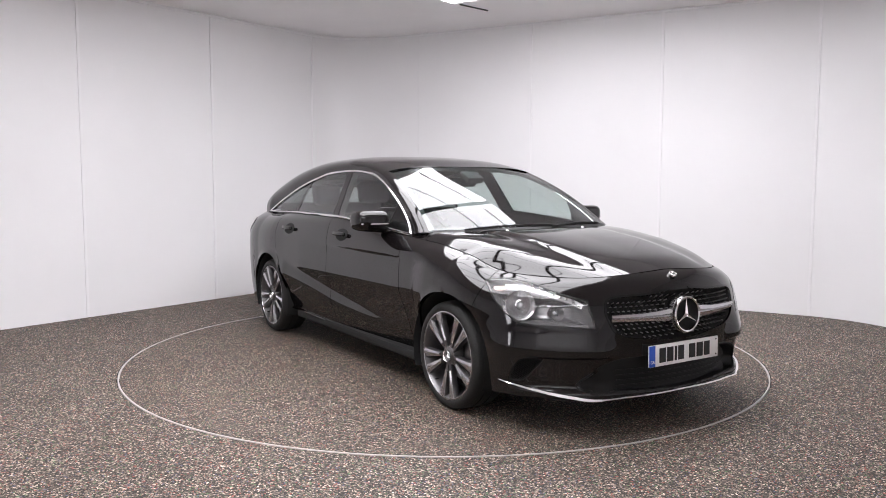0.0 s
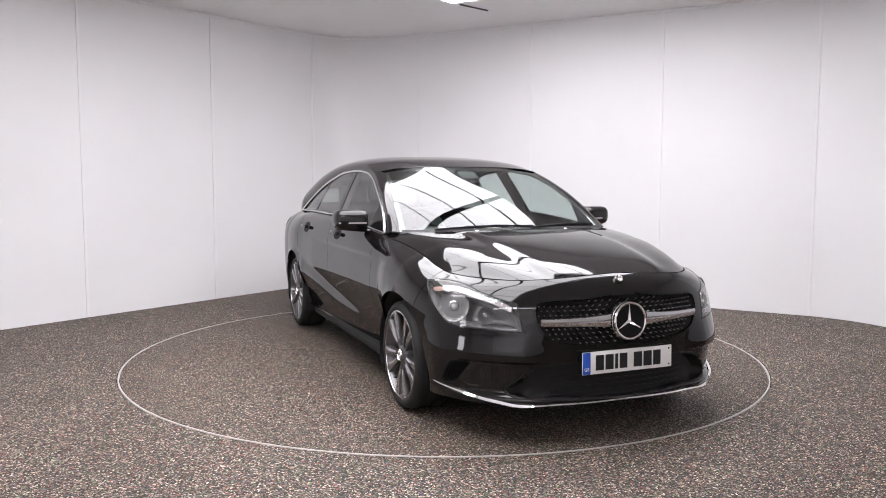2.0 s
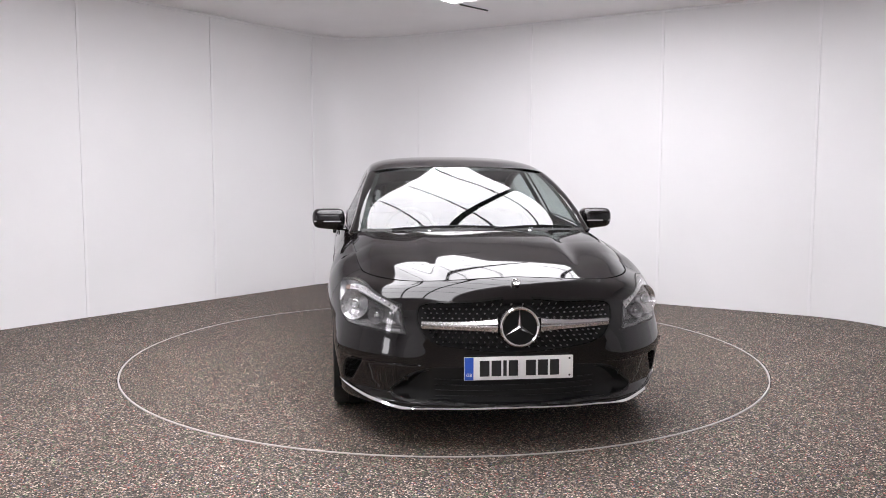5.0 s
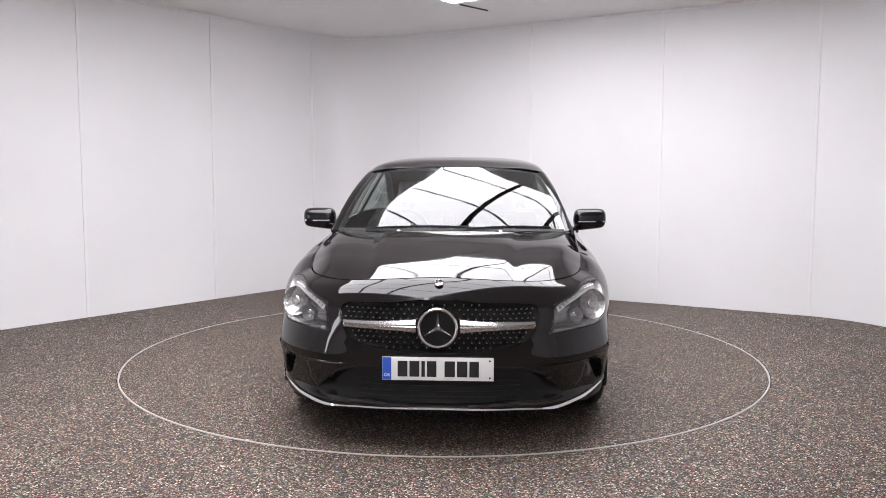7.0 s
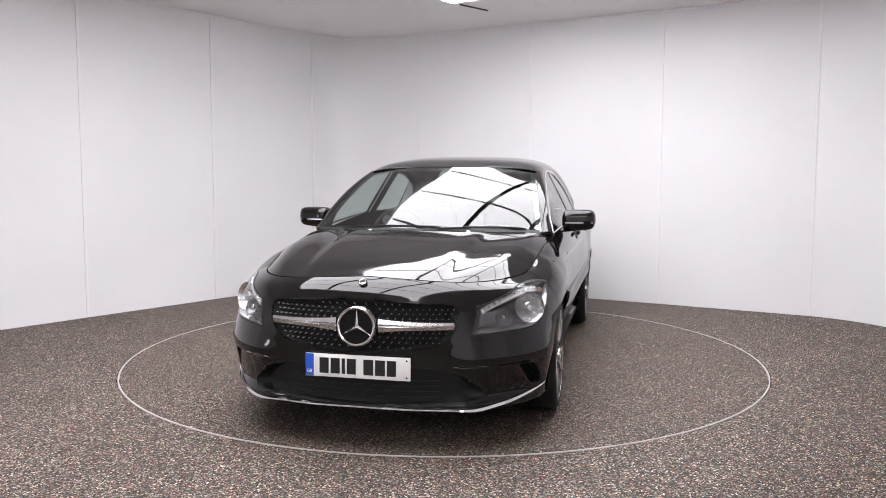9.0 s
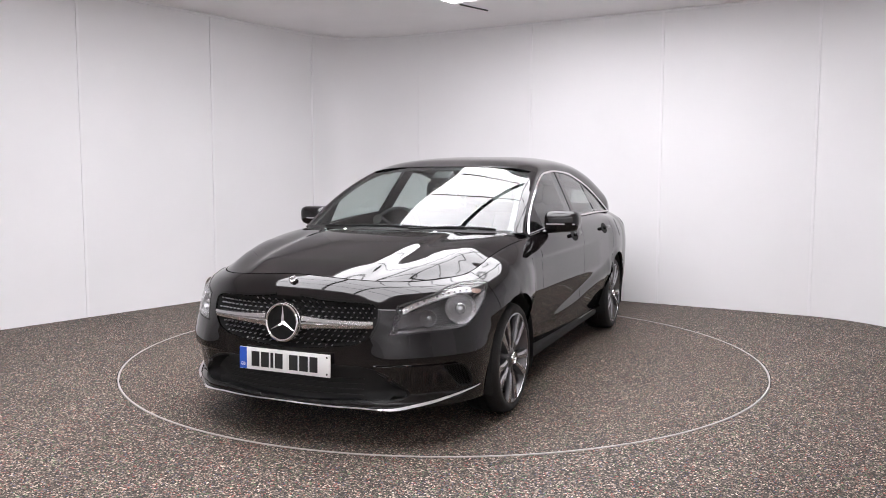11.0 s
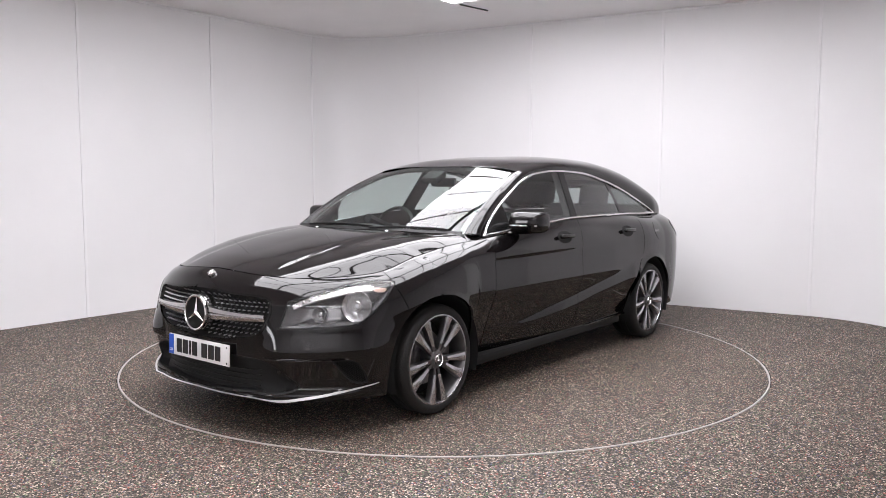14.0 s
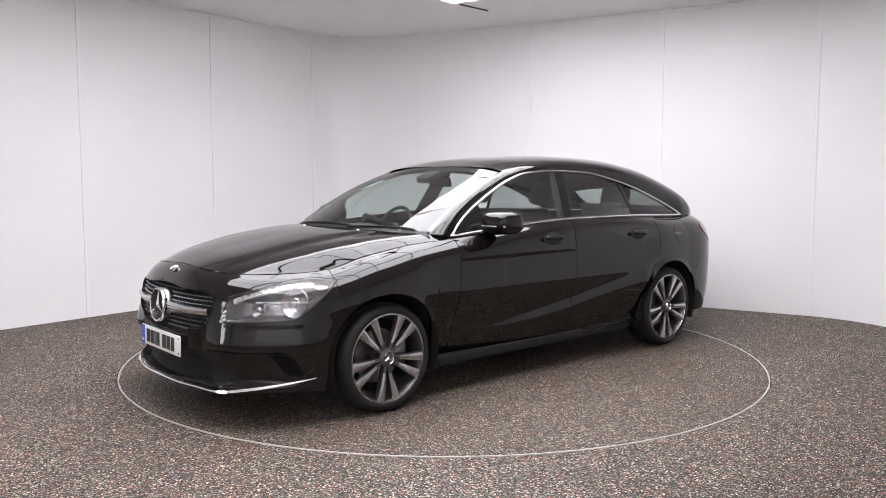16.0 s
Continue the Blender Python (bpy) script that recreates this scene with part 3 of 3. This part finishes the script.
def build_plate(car):
    m = Matrix.Translation((2.2605, 0, .394)) @ Matrix.Rotation(radians(-1.5), 4, "Y")
    p = part("number_plate", box(.008, .522, .110, m, .003), PLATE, car, "white number plate with blue end band and dark bars")
    part("country_band", box(.003, .042, .106, m @ Matrix.Translation((.0045, -.2385, 0)), .001), PLATE_BLUE, p, smooth=False)
    y = -.188
    for wd in (.046, .046, .016, .044, 0, .048, .048, .044):
        if wd == 0:
            y += .028
            continue
        part("bar", box(.002, wd, .074, m @ Matrix.Translation((.0052, y + wd / 2, 0)), .0006), INK, p, smooth=False)
        y += wd + .010
    for q in (-1, 1):
        part("fixing_screw", spun(lathe([(0, .002), (.004, .001), (.005, -.001)], 10, "x"), m @ Matrix.Translation((.005, .243, q * .040))), INK, p)
    cu = bpy.data.curves.new("country_letters", "FONT")
    cu.body, cu.size, cu.align_x, cu.align_y, cu.extrude = "GB", .022, "CENTER", "CENTER", .0004
    t = new("country_letters", cu)
    t.matrix_local = m @ Matrix.Translation((.0066, -.2385, -.030)) @ Euler((math.pi / 2, 0, math.pi / 2)).to_matrix().to_4x4()
    me = bpy.data.meshes.new_from_object(t)
    bpy.data.objects.remove(t)
    ob = new("country_letters", me)
    ob.matrix_local = m @ Matrix.Translation((.0066, -.2385, -.030)) @ Euler((math.pi / 2, 0, math.pi / 2)).to_matrix().to_4x4()
    me.materials.clear()
    me.materials.append(PLATE)
    ob.parent = p


def bonnet_point(w, v):
    """Bonnet, w from -1 to 1 across, v from 0 at the windscreen to 1 at the nose."""
    u = abs(w)
    q = w < 0

    def edge(s):
        p = skin(s, z_top(s))
        return p
    rear = Vector((1.115 - .165 * u**2.2, .765 * u, .962 - .040 * u**2.4))
    sd = edge(.95 + (1.93 - .95) * v)
    front = edge(1.93 + (2.999 - 1.93) * (1 - u)**.85)
    mid = Vector((1.115 + (front_x(.808) - 1.115) * v, 0, .962 + (.808 - .962) * v))
    a, f = Vector((.95, .765, .922)), edge(1.93)
    p = rear * (1 - v) + front * v + mid * (1 - u) + sd * u
    c = (mid_corner(0) * (1 - v) + mid_corner(1) * v) * (1 - u) + (a * (1 - v) + f * v) * u
    p = p - c
    ur = .92 - .12 * v - .12 * v**4
    g = ((soft_step(u - ur, .02) - soft_step(-ur, .02)) / (1 - ur))**1.1
    g = min(g, 1) if u < 1 else 1
    p.z = (bonnet_z(v) + (front.z - .808) * v**3) * (1 - g) + sd.z * g
    d = u - (.52 - .10 * v)
    p.z += tab(v, (0, .15, .8, 1), (.2, 1, .8, 0)) * (.007 - .007 * math.tanh(d / .026) + tab(d, (0, .05, .25, .5), (0, 0, .006, .006)) * (1 - g)) - .014 * u * u * (1 - v**4) * (1 - g)
    shrink = 1 - .005 * u**8
    return Vector((p.x - .004 * v**12, (-p.y if q else p.y) * shrink, p.z))


def mid_corner(v):
    return Vector((1.115, 0, .962)) if v == 0 else Vector((front_x(.808), 0, .808))


def build_seat(name, x, y, back_h, label, car, rake=18, w=.50):
    s = tagged(new(name), label)
    s.parent = car
    part("cushion", box(.52, w, .16, pose(x + .05, y, .42, 0, -6, 0), .05, 3), SEAT, s)
    part("backrest", box(.14, w, back_h, pose(x - .26, y, .46 + back_h / 2, 0, -rake, 0), .05, 3), SEAT, s)
    part("headrest", box(.10, .25, .17, pose(x - .36, y, .54 + back_h + .07, 0, -rake + 6, 0), .04, 3), SEAT, s)


def build_car():
    car = tagged(new("estate_car"), "glossy black estate car with chrome window trim standing on the turntable", "car")
    arch_f = lambda s: arch_z(s, 1.35, sill_z(s) + .016)
    seam = lambda z: 1.656 if z > .745 else 1.35 + math.sqrt(max(ARCH**2 - (max(z, HUB_Z) - HUB_Z)**2, 0)) if z < .584 else 1.56 + (z - .584) / .161 * .096
    shut_f = lambda z: tab(z, (.26, .5, .75, .93), (.835, .832, .815, .80))
    shut_b = lambda z: tab(z, (.26, .6, .85, 1.0), (-.215, -.222, -.232, -.262))
    shut_r = lambda z: tab(z, (.2, .3, .4, .5, .6, .66, .75, 1.0), (-.955, -.95, -.963, -1.004, -1.085, -1.14, -1.185, -1.21))
    g = .0022
    for side in (1, -1):
        k = (lambda d: d) if side > 0 else flip
        part("front_wing", k(thick(panel(lambda z: shut_f(z) + g, lambda z: max(seam(z), 1.55) - g, arch_f, lambda s: z_top(s) - g, 90, 30), .014)), PAINT, car)
        part("front_door", k(thick(panel(lambda z: shut_b(z) + g, lambda z: shut_f(z) - g, lambda s: sill_z(s) + .016, z_top, 44, 60), .014)), PAINT, car)
        part("rear_door", k(thick(panel(lambda z: shut_r(z) + g, lambda z: shut_b(z) - g, lambda s: sill_z(s) + .016, z_top, 44, 60), .014)), PAINT, car)
        part("rear_wing", k(thick(panel(lambda z: R1 + .001, lambda z: shut_r(z) - g, lambda s: arch_z(s, -1.35, .23), z_top, 130, 36), .014)), PAINT, car)
        part("sill", k(thick(grid([[Vector((s, skin(s, sill_z(s) + .016).y + o, sill_z(s) + z)) for z, o in ((.016, -.002), (.004, -.005), (-.020, -.013), (-.026, -.012), (-.031, -.003), (-.036, .001), (-.041, .0), (-.046, -.010), (-.055, -.06))] for s in np.linspace(-.985, .985, 40)]), .01)), PAINT, car)
        part("inner_flank", k(panel(lambda z: -1.0, lambda z: 1.0, lambda s: .22, lambda s: z_top(s) + .042, 30, 16, -.045)), DARK, car)
        part("rear_side_trim", k(panel(lambda z: -1.70, lambda z: -.99, lambda s: .78, lambda s: z_top(s) + .045, 14, 6, -.05)), TRIM, car)
        for x in (1.35, -1.35):
            rows = []
            for i in range(33):
                a = -.35 + (math.pi + .70) * i / 32
                c, s_ = math.cos(a), math.sin(a)
                r = ARCH + .004
                rows.append([Vector((x + r * c, y, HUB_Z + r * s_)) for y in (.868, .70, .5)] + [Vector((x, .5, HUB_Z))])
            part("wheel_arch_liner", k(grid(rows)), DARK, car)
        # windows
        belt = lambda x: z_top(x) + .014
        bp0 = lambda z: tab(z, (.95, 1.35), (-.185, -.30))
        bp1 = lambda z: tab(z, (.95, 1.35), (-.262, -.375))
        dv0, dv1 = (lambda z: tab(z, (.95, 1.35), (-1.0, -.95))), (lambda z: tab(z, (.95, 1.35), (-1.04, -.99)))
        rear_end = lambda z: tab(z, (.985, 1.02, 1.06, 1.125, 1.203, 1.265, 1.32), (-1.715, -1.66, -1.57, -1.40, -1.17, -.93, -.70))
        front_end = lambda z: tab(z, (.925, .99, 1.088, 1.185, 1.265, 1.313), (.80, .745, .60, .41, .21, .01))

        def pane(l, r, lo, hi, off=0.0, nu=30, nv=16):
            rows = []
            for i in range(nu + 1):
                row = []
                for j in range(nv + 1):
                    z = 1.1
                    for _ in range(6):
                        x = l(z) + (r(z) - l(z)) * i / nu
                        z = lo(x) + (max(hi(x), lo(x)) - lo(x)) * j / nv
                    row.append(Vector((x, glass_y(x, z) + off, z)))
                rows.append(row)
            return grid(rows)
        for nm, l, r, lab in (("front_window", bp0, lambda z: .79, "tinted front door window"), ("rear_window", dv0, bp1, "tinted rear door window"), ("quarter_window", lambda z: -1.712, dv1, "tinted rear quarter window")):
            o = part(nm, k(pane(l, r, belt, window_top)), GLASS_SIDE if nm != "quarter_window" else GLASS_DARK, car, lab)
            o.visible_shadow = False
        part("door_pillar", k(pane(bp1, bp0, belt, window_top, .004, 6, 12)), BLACK_GLOSS, car, "gloss black door pillar")
        part("pillar_trim", k(pane(lambda z: bp1(z) - .05, lambda z: bp0(z) + .03, belt, window_top, -.035, 6, 12)), TRIM, car, "dark inner pillar trim")
        part("window_bar", k(pane(dv1, dv0, belt, window_top, .004, 4, 12)), BLACK_GLOSS, car)
        part("mirror_sail", k(pane(lambda z: .53, lambda z: .79, belt, window_top, .004, 10, 10)), BLACK_GLOSS, car)
        xs = [.80 - (.80 + 1.705) * i / 60 for i in range(61)]
        lower = [Vector((x, glass_y(x, belt(x)) + .010, belt(x))) for x in xs]
        upper = [Vector((x, glass_y(x, max(window_top(x), belt(x))) + .007, max(window_top(x), belt(x)))) for x in [.815 - (.815 + 1.71) * i / 110 for i in range(111)]]
        part("chrome_belt_trim", k(tube(lower, .0085, 8, 1.0)), CHROME, car, "chrome trim along the waistline")
        part("chrome_window_trim", k(tube(upper, .0085, 8, 1.0)), CHROME, car, "chrome trim arching over the side windows")
        # pillar between screen and front window
        rows = []
        for i in range(25):
            v = i / 24
            a, x = screen(1, v), .815 + (.175 - .815) * v
            b = Vector((x, glass_y(x, window_top(x)) + .004, window_top(x) + .004))
            m = (a + b) / 2 + Vector((.012, .022, .012))
            rows.append([a, a * .55 + m * .45 + Vector((.003, .004, .004)), m, b * .6 + m * .4 + Vector((.002, .005, .004)), b])
        part("front_pillar", k(grid(rows)), PAINT, car)
        foot = [[skin(q, z_top(q)) for q in np.linspace(.80, .97, 8)], [screen(1, 0) + (Vector((.815, .772, .932)) - screen(1, 0)) * (1 - t) for t in np.linspace(0, 1, 8)]]
        part("pillar_foot", k(grid(foot)), PAINT, car)
        # handle, mirror
        for x, y, z in ((-.006, .884, .893), (-.943, .868, .886)):
            h = part("door_handle", box(.172, .026, .030, pose(x, side * (skin(x, z).y + .024), z + .004), .012, 3), BLACK_GLOSS, car, "black pull handle")
            # flat dark patch paints in the shade of the recess behind the handle
            part("recess_shade", k(fan([(x + .088 * math.cos(t), z - .004 + .041 * math.sin(t)) for t in [q * math.pi / 12 for q in range(24)]], .0015, 3, 1)), DARK, h)
        mr = new("door_mirror")
        mr.parent = car
        rows = []
        for i in range(17):
            t = .5 - .5 * math.cos(math.pi * min(max(i / 16, .03), .97))
            y = .805 + .215 * t
            fl = (1 - abs(2 * t - 1)**7)**.45
            cx, cz, rx, rz = .545 - .03 * t, 1.005 + .010 * t, .078 * fl, .074 * fl * (1 - .14 * t)
            rows.append([Vector((cx + rx * (abs(math.cos(a))**.7) * (1 if math.cos(a) > 0 else -1) - (.02 if math.cos(a) < 0 else 0), y, cz + rz * (abs(math.sin(a))**.6) * (1 if math.sin(a) > 0 else -1))) for a in [2 * math.pi * q / 24 for q in range(25)]])
        v, f = grid(rows)
        part("housing", k((v, f + [tuple(range(24)), tuple(range(len(v) - 25, len(v) - 1))])), PAINT, mr, "black mirror housing")
        part("repeater", k(grid([[Vector((.545 - .03 * t + .079 - .012 * abs(t - .5), .83 + .175 * t, z)) for z in (.992, 1.000)] for t in [q / 8 for q in range(9)]])), SATIN, mr, "slim indicator strip")
        part("mirror_pane", k(grid([[Vector((.470 - .03 * t, .85 + .13 * t, .965 + .07 * q)) for q in (0, 1)] for t in (0, 1)])), MIRROR, mr)
        part("mirror_arm", k(tube([Vector((.58, .75, .938)), Vector((.57, .80, .945)), Vector((.56, .88, .952)), Vector((.55, .93, .958))], .022, 10, .6)), PAINT, mr)
        build_headlight(car, side)
        for x in (1.35, -1.35):
            build_wheel(car, x, side)
        tl = [(-1.86, .90), (-2.1, .925), (-2.5, .90), (-2.55, .80), (-2.2, .76), (-1.95, .82)]
        part("tail_light", k(fan(tl, .004, 6, 5)), LAMP_RED, car, "dark red tail light")
        part("cheek_intake", k(fan(CHEEK, -.001, 8, 5, True, .006)), BLACK_PLASTIC, car, "black honeycomb side air intake insert")
        cells = []
        tight = shrunk([tuple(p) for p in curve_points(CHEEK, 5)], .86)
        for i in range(26):
            for j in range(12):
                s, z = 1.85 + i * .0115, .268 + j * .0125 + (.00625 if i % 2 else 0)
                if inside((s, z), tight):
                    p, n = skin(s, z), skin_normal(s, z)
                    cells.append(spun(lathe([(.0040, .0), (.0048, .003), (.0058, .0)], 6, "x"), Matrix.Translation(p - n * .006) @ n.to_track_quat("X", "Z").to_matrix().to_4x4()))
        part("honeycomb_mesh", k(joined(*cells)), BLACK_GLOSS, car, smooth=False, kind="stuff")
    part("fuel_flap", thick(fan([(-1.48 + .075 * math.cos(t), .86 + .07 * math.sin(t)) for t in [q * math.pi / 10 for q in range(20)]], .002, 4, 1), .004), PAINT, car)
    holes = [shrunk([tuple(p) for p in curve_points(q, 5)], .965) for q in (HEAD, CHEEK)]
    gr = [tuple(p) for p in curve_points(GRILLE, 5)]
    mo = [tuple(p) for p in curve_points(MOUTH, 5)]
    holes += [shrunk(gr, .965), shrunk(mo, .965)]
    low = lambda s: tab(s, (1.6, 1.9, 2.44, 3.0), (.175, .190, .192, .203))
    b = panel(lambda z: seam(z) + g, lambda z: S1 - 1e-4, low, lambda s: z_top(s) - g, 210, 84, 0, holes)
    part("front_bumper", mirrored(b), PAINT, car, "black front bumper and nose panel")
    part("mouth_intake", mirrored(fan_half(MOUTH, -.05, -.002)), BLACK_PLASTIC, car, "black lower air intake")
    rim = [p for p in mo if p[0] < 2.999]
    i0 = max(range(len(rim)), key=lambda i: rim[i][0] if rim[i][1] > .4 else 0)
    part("intake_rim", mirrored(band(rim[i0:] + rim[:i0], .012, .001, .012)), BLACK_PLASTIC, car)
    slats = []
    for z in (.25, .275, .30, .325):
        pts = [skin(s, z) - skin_normal(s, z) * .035 for s in np.linspace(2.60, 2.9999, 12)]
        slats.append(tube(pts, .0035, 6))
    part("intake_slats", mirrored(joined(*slats)), BLACK_PLASTIC, car, kind="stuff")
    lip = [(s, tab(s, (1.78, 2.0, 2.25, 2.42, 2.48, 3.0), (.262, .238, .212, .196, .197, .206))) for s in np.linspace(1.78, 2.999, 50)]
    rows = []
    for s, z in lip:
        t = min((s - 1.78) / .25, 1)
        w = tab(s, (1.78, 2.0, 2.25, 2.42, 2.5, 3.0), (.002, .005, .007, .006, .003, .003))
        o = .004 + .012 * t
        q, n = skin(s, max(z, .19)), skin_normal(s, .3)
        n = Vector((n.x, n.y, 0)).normalized()
        rows.append([Vector((q.x, q.y, z + w)) + n * .0, Vector((q.x, q.y, z + w)) + n * o * .8, Vector((q.x, q.y, z - w)) + n * o, Vector((q.x, q.y, z - w - .006)) - n * .01])
    part("front_lip", mirrored(grid(rows)), CHROME, car, "slim silver front splitter lip")
    for side in (1, -1):
        for s in (2.44, 1.86):
            z = .335 if s > 2.2 else .44
            p, n = skin(s, z), skin_normal(s, z)
            d = spun(lathe([(0, .002), (.010, .002), (.012, -.002)], 16, "x"), Matrix.Translation(p + n * .001) @ n.to_track_quat("X", "Z").to_matrix().to_4x4())
            part("parking_sensor", d if side > 0 else flip(d), PAINT, car)
    build_grille(car)
    build_plate(car)
    nw, nv = 64, 60
    part("bonnet", thick(grid([[bonnet_point(-1 + 2 * i / nw, j / nv) for j in range(nv + 1)] for i in range(nw + 1)]), .012), PAINT, car)
    emblem("nose_badge", .021, Matrix.Translation((front_x(.78) + .005, 0, .783)) @ Matrix.Rotation(radians(-50), 4, "Y") , car, "small round silver badge", SATIN)
    # roof, screen, cowl
    def roof_row(x, n=48):
        zr = max(window_top(x), z_top(x) + .014) if x > -1.72 else z_top(x)
        yr = glass_y(x, zr) + .004
        if x < -1.6:
            k = min((x - R0) / (rear_x(.98) - R0), .9999)
            yr = min(yr, y_top(R0) * (1 - k**(2 / .75))**.375 + .004)
        row = []
        for i in range(-n, n + 1):
            a = math.pi / 2 * i / n
            q = .69
            row.append(Vector((x, yr * math.copysign(abs(math.sin(a))**q, a), zr + .004 + (roof_z(x) - zr) * max(math.cos(a), 0)**q)))
        return row
    rv, rf = grid([roof_row(.21 - (.21 + 2.2) * j / 72) for j in range(73)])
    mid = [sum((rv[i] for i in q), Vector()) / 4 for q in rf]
    tail = [q for q, m in zip(rf, mid) if -2.14 < m.x < -1.885 and abs(m.y) < .50]
    part("roof", (rv, [q for q in rf if q not in set(tail)]), PAINT, car)
    rs = part("rear_screen", (rv, tail), GLASS_DARK, car, "tinted rear screen in the tailgate")
    rs.visible_shadow = False
    ws = part("windscreen", grid([[screen(-1 + 2 * i / 40, j / 24) for j in range(25)] for i in range(41)]), GLASS, car, "clear raked windscreen")
    ws.visible_shadow = False
    part("screen_band", grid([[screen(-1 + 2 * i / 40, v) + Vector((-.002, 0, -.003)) for v in (.93, 1.0)] for i in range(41)]), BLACK_GLOSS, car)
    for q in (-1, 1):
        part("screen_edge", grid([[screen(q * u, j / 24) + Vector((-.002, 0, -.003)) for u in (.955, 1.0)] for j in range(25)]), BLACK_GLOSS, car)
    part("header_strip", grid([[screen(-1 + 2 * i / 40, 1) + Vector((.004, 0, .001)) for i in range(41)], [roof_row(.21)[4 + int(round(i * 88 / 40))] for i in range(41)]]), PAINT, car)
    cow = []
    for i in range(41):
        u = -1 + 2 * i / 40
        a, c = bonnet_point(u, 0), screen(u * .99, .02)
        cow.append([a + Vector((-.004, 0, -.006)), a + Vector((-.02, 0, -.03)), c + Vector((.05, 0, -.025)), c + Vector((0, 0, .002))])
    part("cowl", grid(cow), BLACK_PLASTIC, car)
    for y0, y1, vt in ((-.52, .12, .03), (.10, .62, .03)):
        a = screen(y0 / .71, .0) + Vector((.05, 0, .0))
        pts = [screen((y0 + (y1 - y0) * t) / .71, .010 + .030 * math.sin(math.pi * t * .8)) + Vector((.008, 0, .007)) for t in [q / 10 for q in range(11)]]
        wp = part("wiper", tube(pts, .0045, 8), BLACK_PLASTIC, car, "black wiper lying at the foot of the windscreen")
        part("wiper_blade", tube([p + Vector((-.006, 0, -.008)) for p in pts], .004, 6), RUBBER, wp)
    for y in (-.30, .30):
        q = bonnet_point(y / .765, .055)
        part("washer_jet", spun(lathe([(0, .005), (.008, .004), (.012, .0)], 14, "z"), Matrix.Translation(q) @ Matrix.Rotation(radians(4), 4, "Y")), SATIN, car)
    # underside and cabin
    part("underbody", box(4.1, 1.06, .06, pose(-.05, 0, .20), .02), DARK, car)
    part("middle_underbody", box(1.9, 1.62, .06, pose(0, 0, .205), .02), DARK, car)
    part("bulkhead", box(.06, 1.5, .60, pose(1.02, 0, .55), .01), DARK, car)
    part("rear_bulkhead", box(.06, 1.3, .45, pose(-1.75, 0, .60), .01), DARK, car)
    part("tailgate_trim", box(.03, 1.04, .30, pose(-2.02, 0, .90, 0, 8, 0), .01), TRIM, car)
    rows = []
    for i in range(25):
        y = -.70 + 1.40 * i / 24
        hump = .03 * math.exp(-((y + .36) / .16)**2)
        rows.append([Vector((1.0, y, .93)), Vector((.80, y, .945 + hump * .4)), Vector((.60, y, .935 + hump)), Vector((.48, y, .90 + hump)), Vector((.44, y, .83)), Vector((.50, y, .62)), Vector((.60, y, .45))])
    part("dashboard", grid(rows), TRIM, car, "dark moulded dashboard")
    wh = Matrix.Translation((.36, -.36, .90)) @ Matrix.Rotation(radians(-25), 4, "Y")
    st = part("steering_wheel", spun(tube([Vector((0, .18 * math.cos(a), .18 * math.sin(a))) for a in [2 * math.pi * q / 32 for q in range(33)]], .014, 8), wh), BLACK_PLASTIC, car, "dark steering wheel")
    part("hub", box(.05, .12, .11, wh, .02), BLACK_PLASTIC, st)
    for a in (0, math.pi, -math.pi / 2):
        part("spoke", spun(tube([Vector((0, .05 * math.cos(a), .05 * math.sin(a))), Vector((0, .175 * math.cos(a), .175 * math.sin(a)))], .014, 6, .5), wh), BLACK_PLASTIC, st)
    part("steering_column", spun(tube([Vector((.02, 0, 0)), Vector((.28, 0, -.02))], .035, 8), wh), BLACK_PLASTIC, st)
    im = part("rear_view_mirror", box(.03, .22, .065, pose(.22, 0, 1.25, 0, 10, 0), .012), BLACK_PLASTIC, car)
    part("mirror_stem", tube([Vector((.23, 0, 1.27)), Vector((.28, 0, 1.31))], .012, 8), BLACK_PLASTIC, im)
    part("sensor_pod", box(.12, .14, .05, pose(.33, 0, 1.285, 0, 25, 0), .015), BLACK_PLASTIC, im)
    for y in (-.36, .36):
        build_seat("front_seat", -.12, y, .56, "black fabric front seat with headrest", car)
        build_seat("rear_seat", -.98, y, .52, "black fabric rear seat with headrest", car, 20, .62)
    part("roof_lining", grid([[Vector((p.x, p.y * .94, p.z - .035)) for p in roof_row(x)[6:-6]] for x in np.linspace(.06, -1.7, 16)]), TRIM, car)
    return car



build_room()
TURN = build_turntable()
build_light_box()
build_rear_light()
build_wall_light()
CAR = build_car()


def motions():
    """The turntable carries the car round at about five degrees a second."""
    rows, disc = [], []
    for t in (0, 2, 4, 6, 8, 10, 12, 14, 16):
        a = 32.50 - 5.08 * t + .00385 * (t - 8)**2 - 90
        c, s = math.cos(radians(a)), math.sin(radians(a))
        x, y = -.105, .0869
        rows.append((t, pose(c * x - s * y, s * x + c * y, 0, 0, 0, a)))
        disc.append((t, pose(0, 0, 0, 0, 0, a + 90)))
    walk(CAR, rows)
    walk(TURN, disc)


motions()
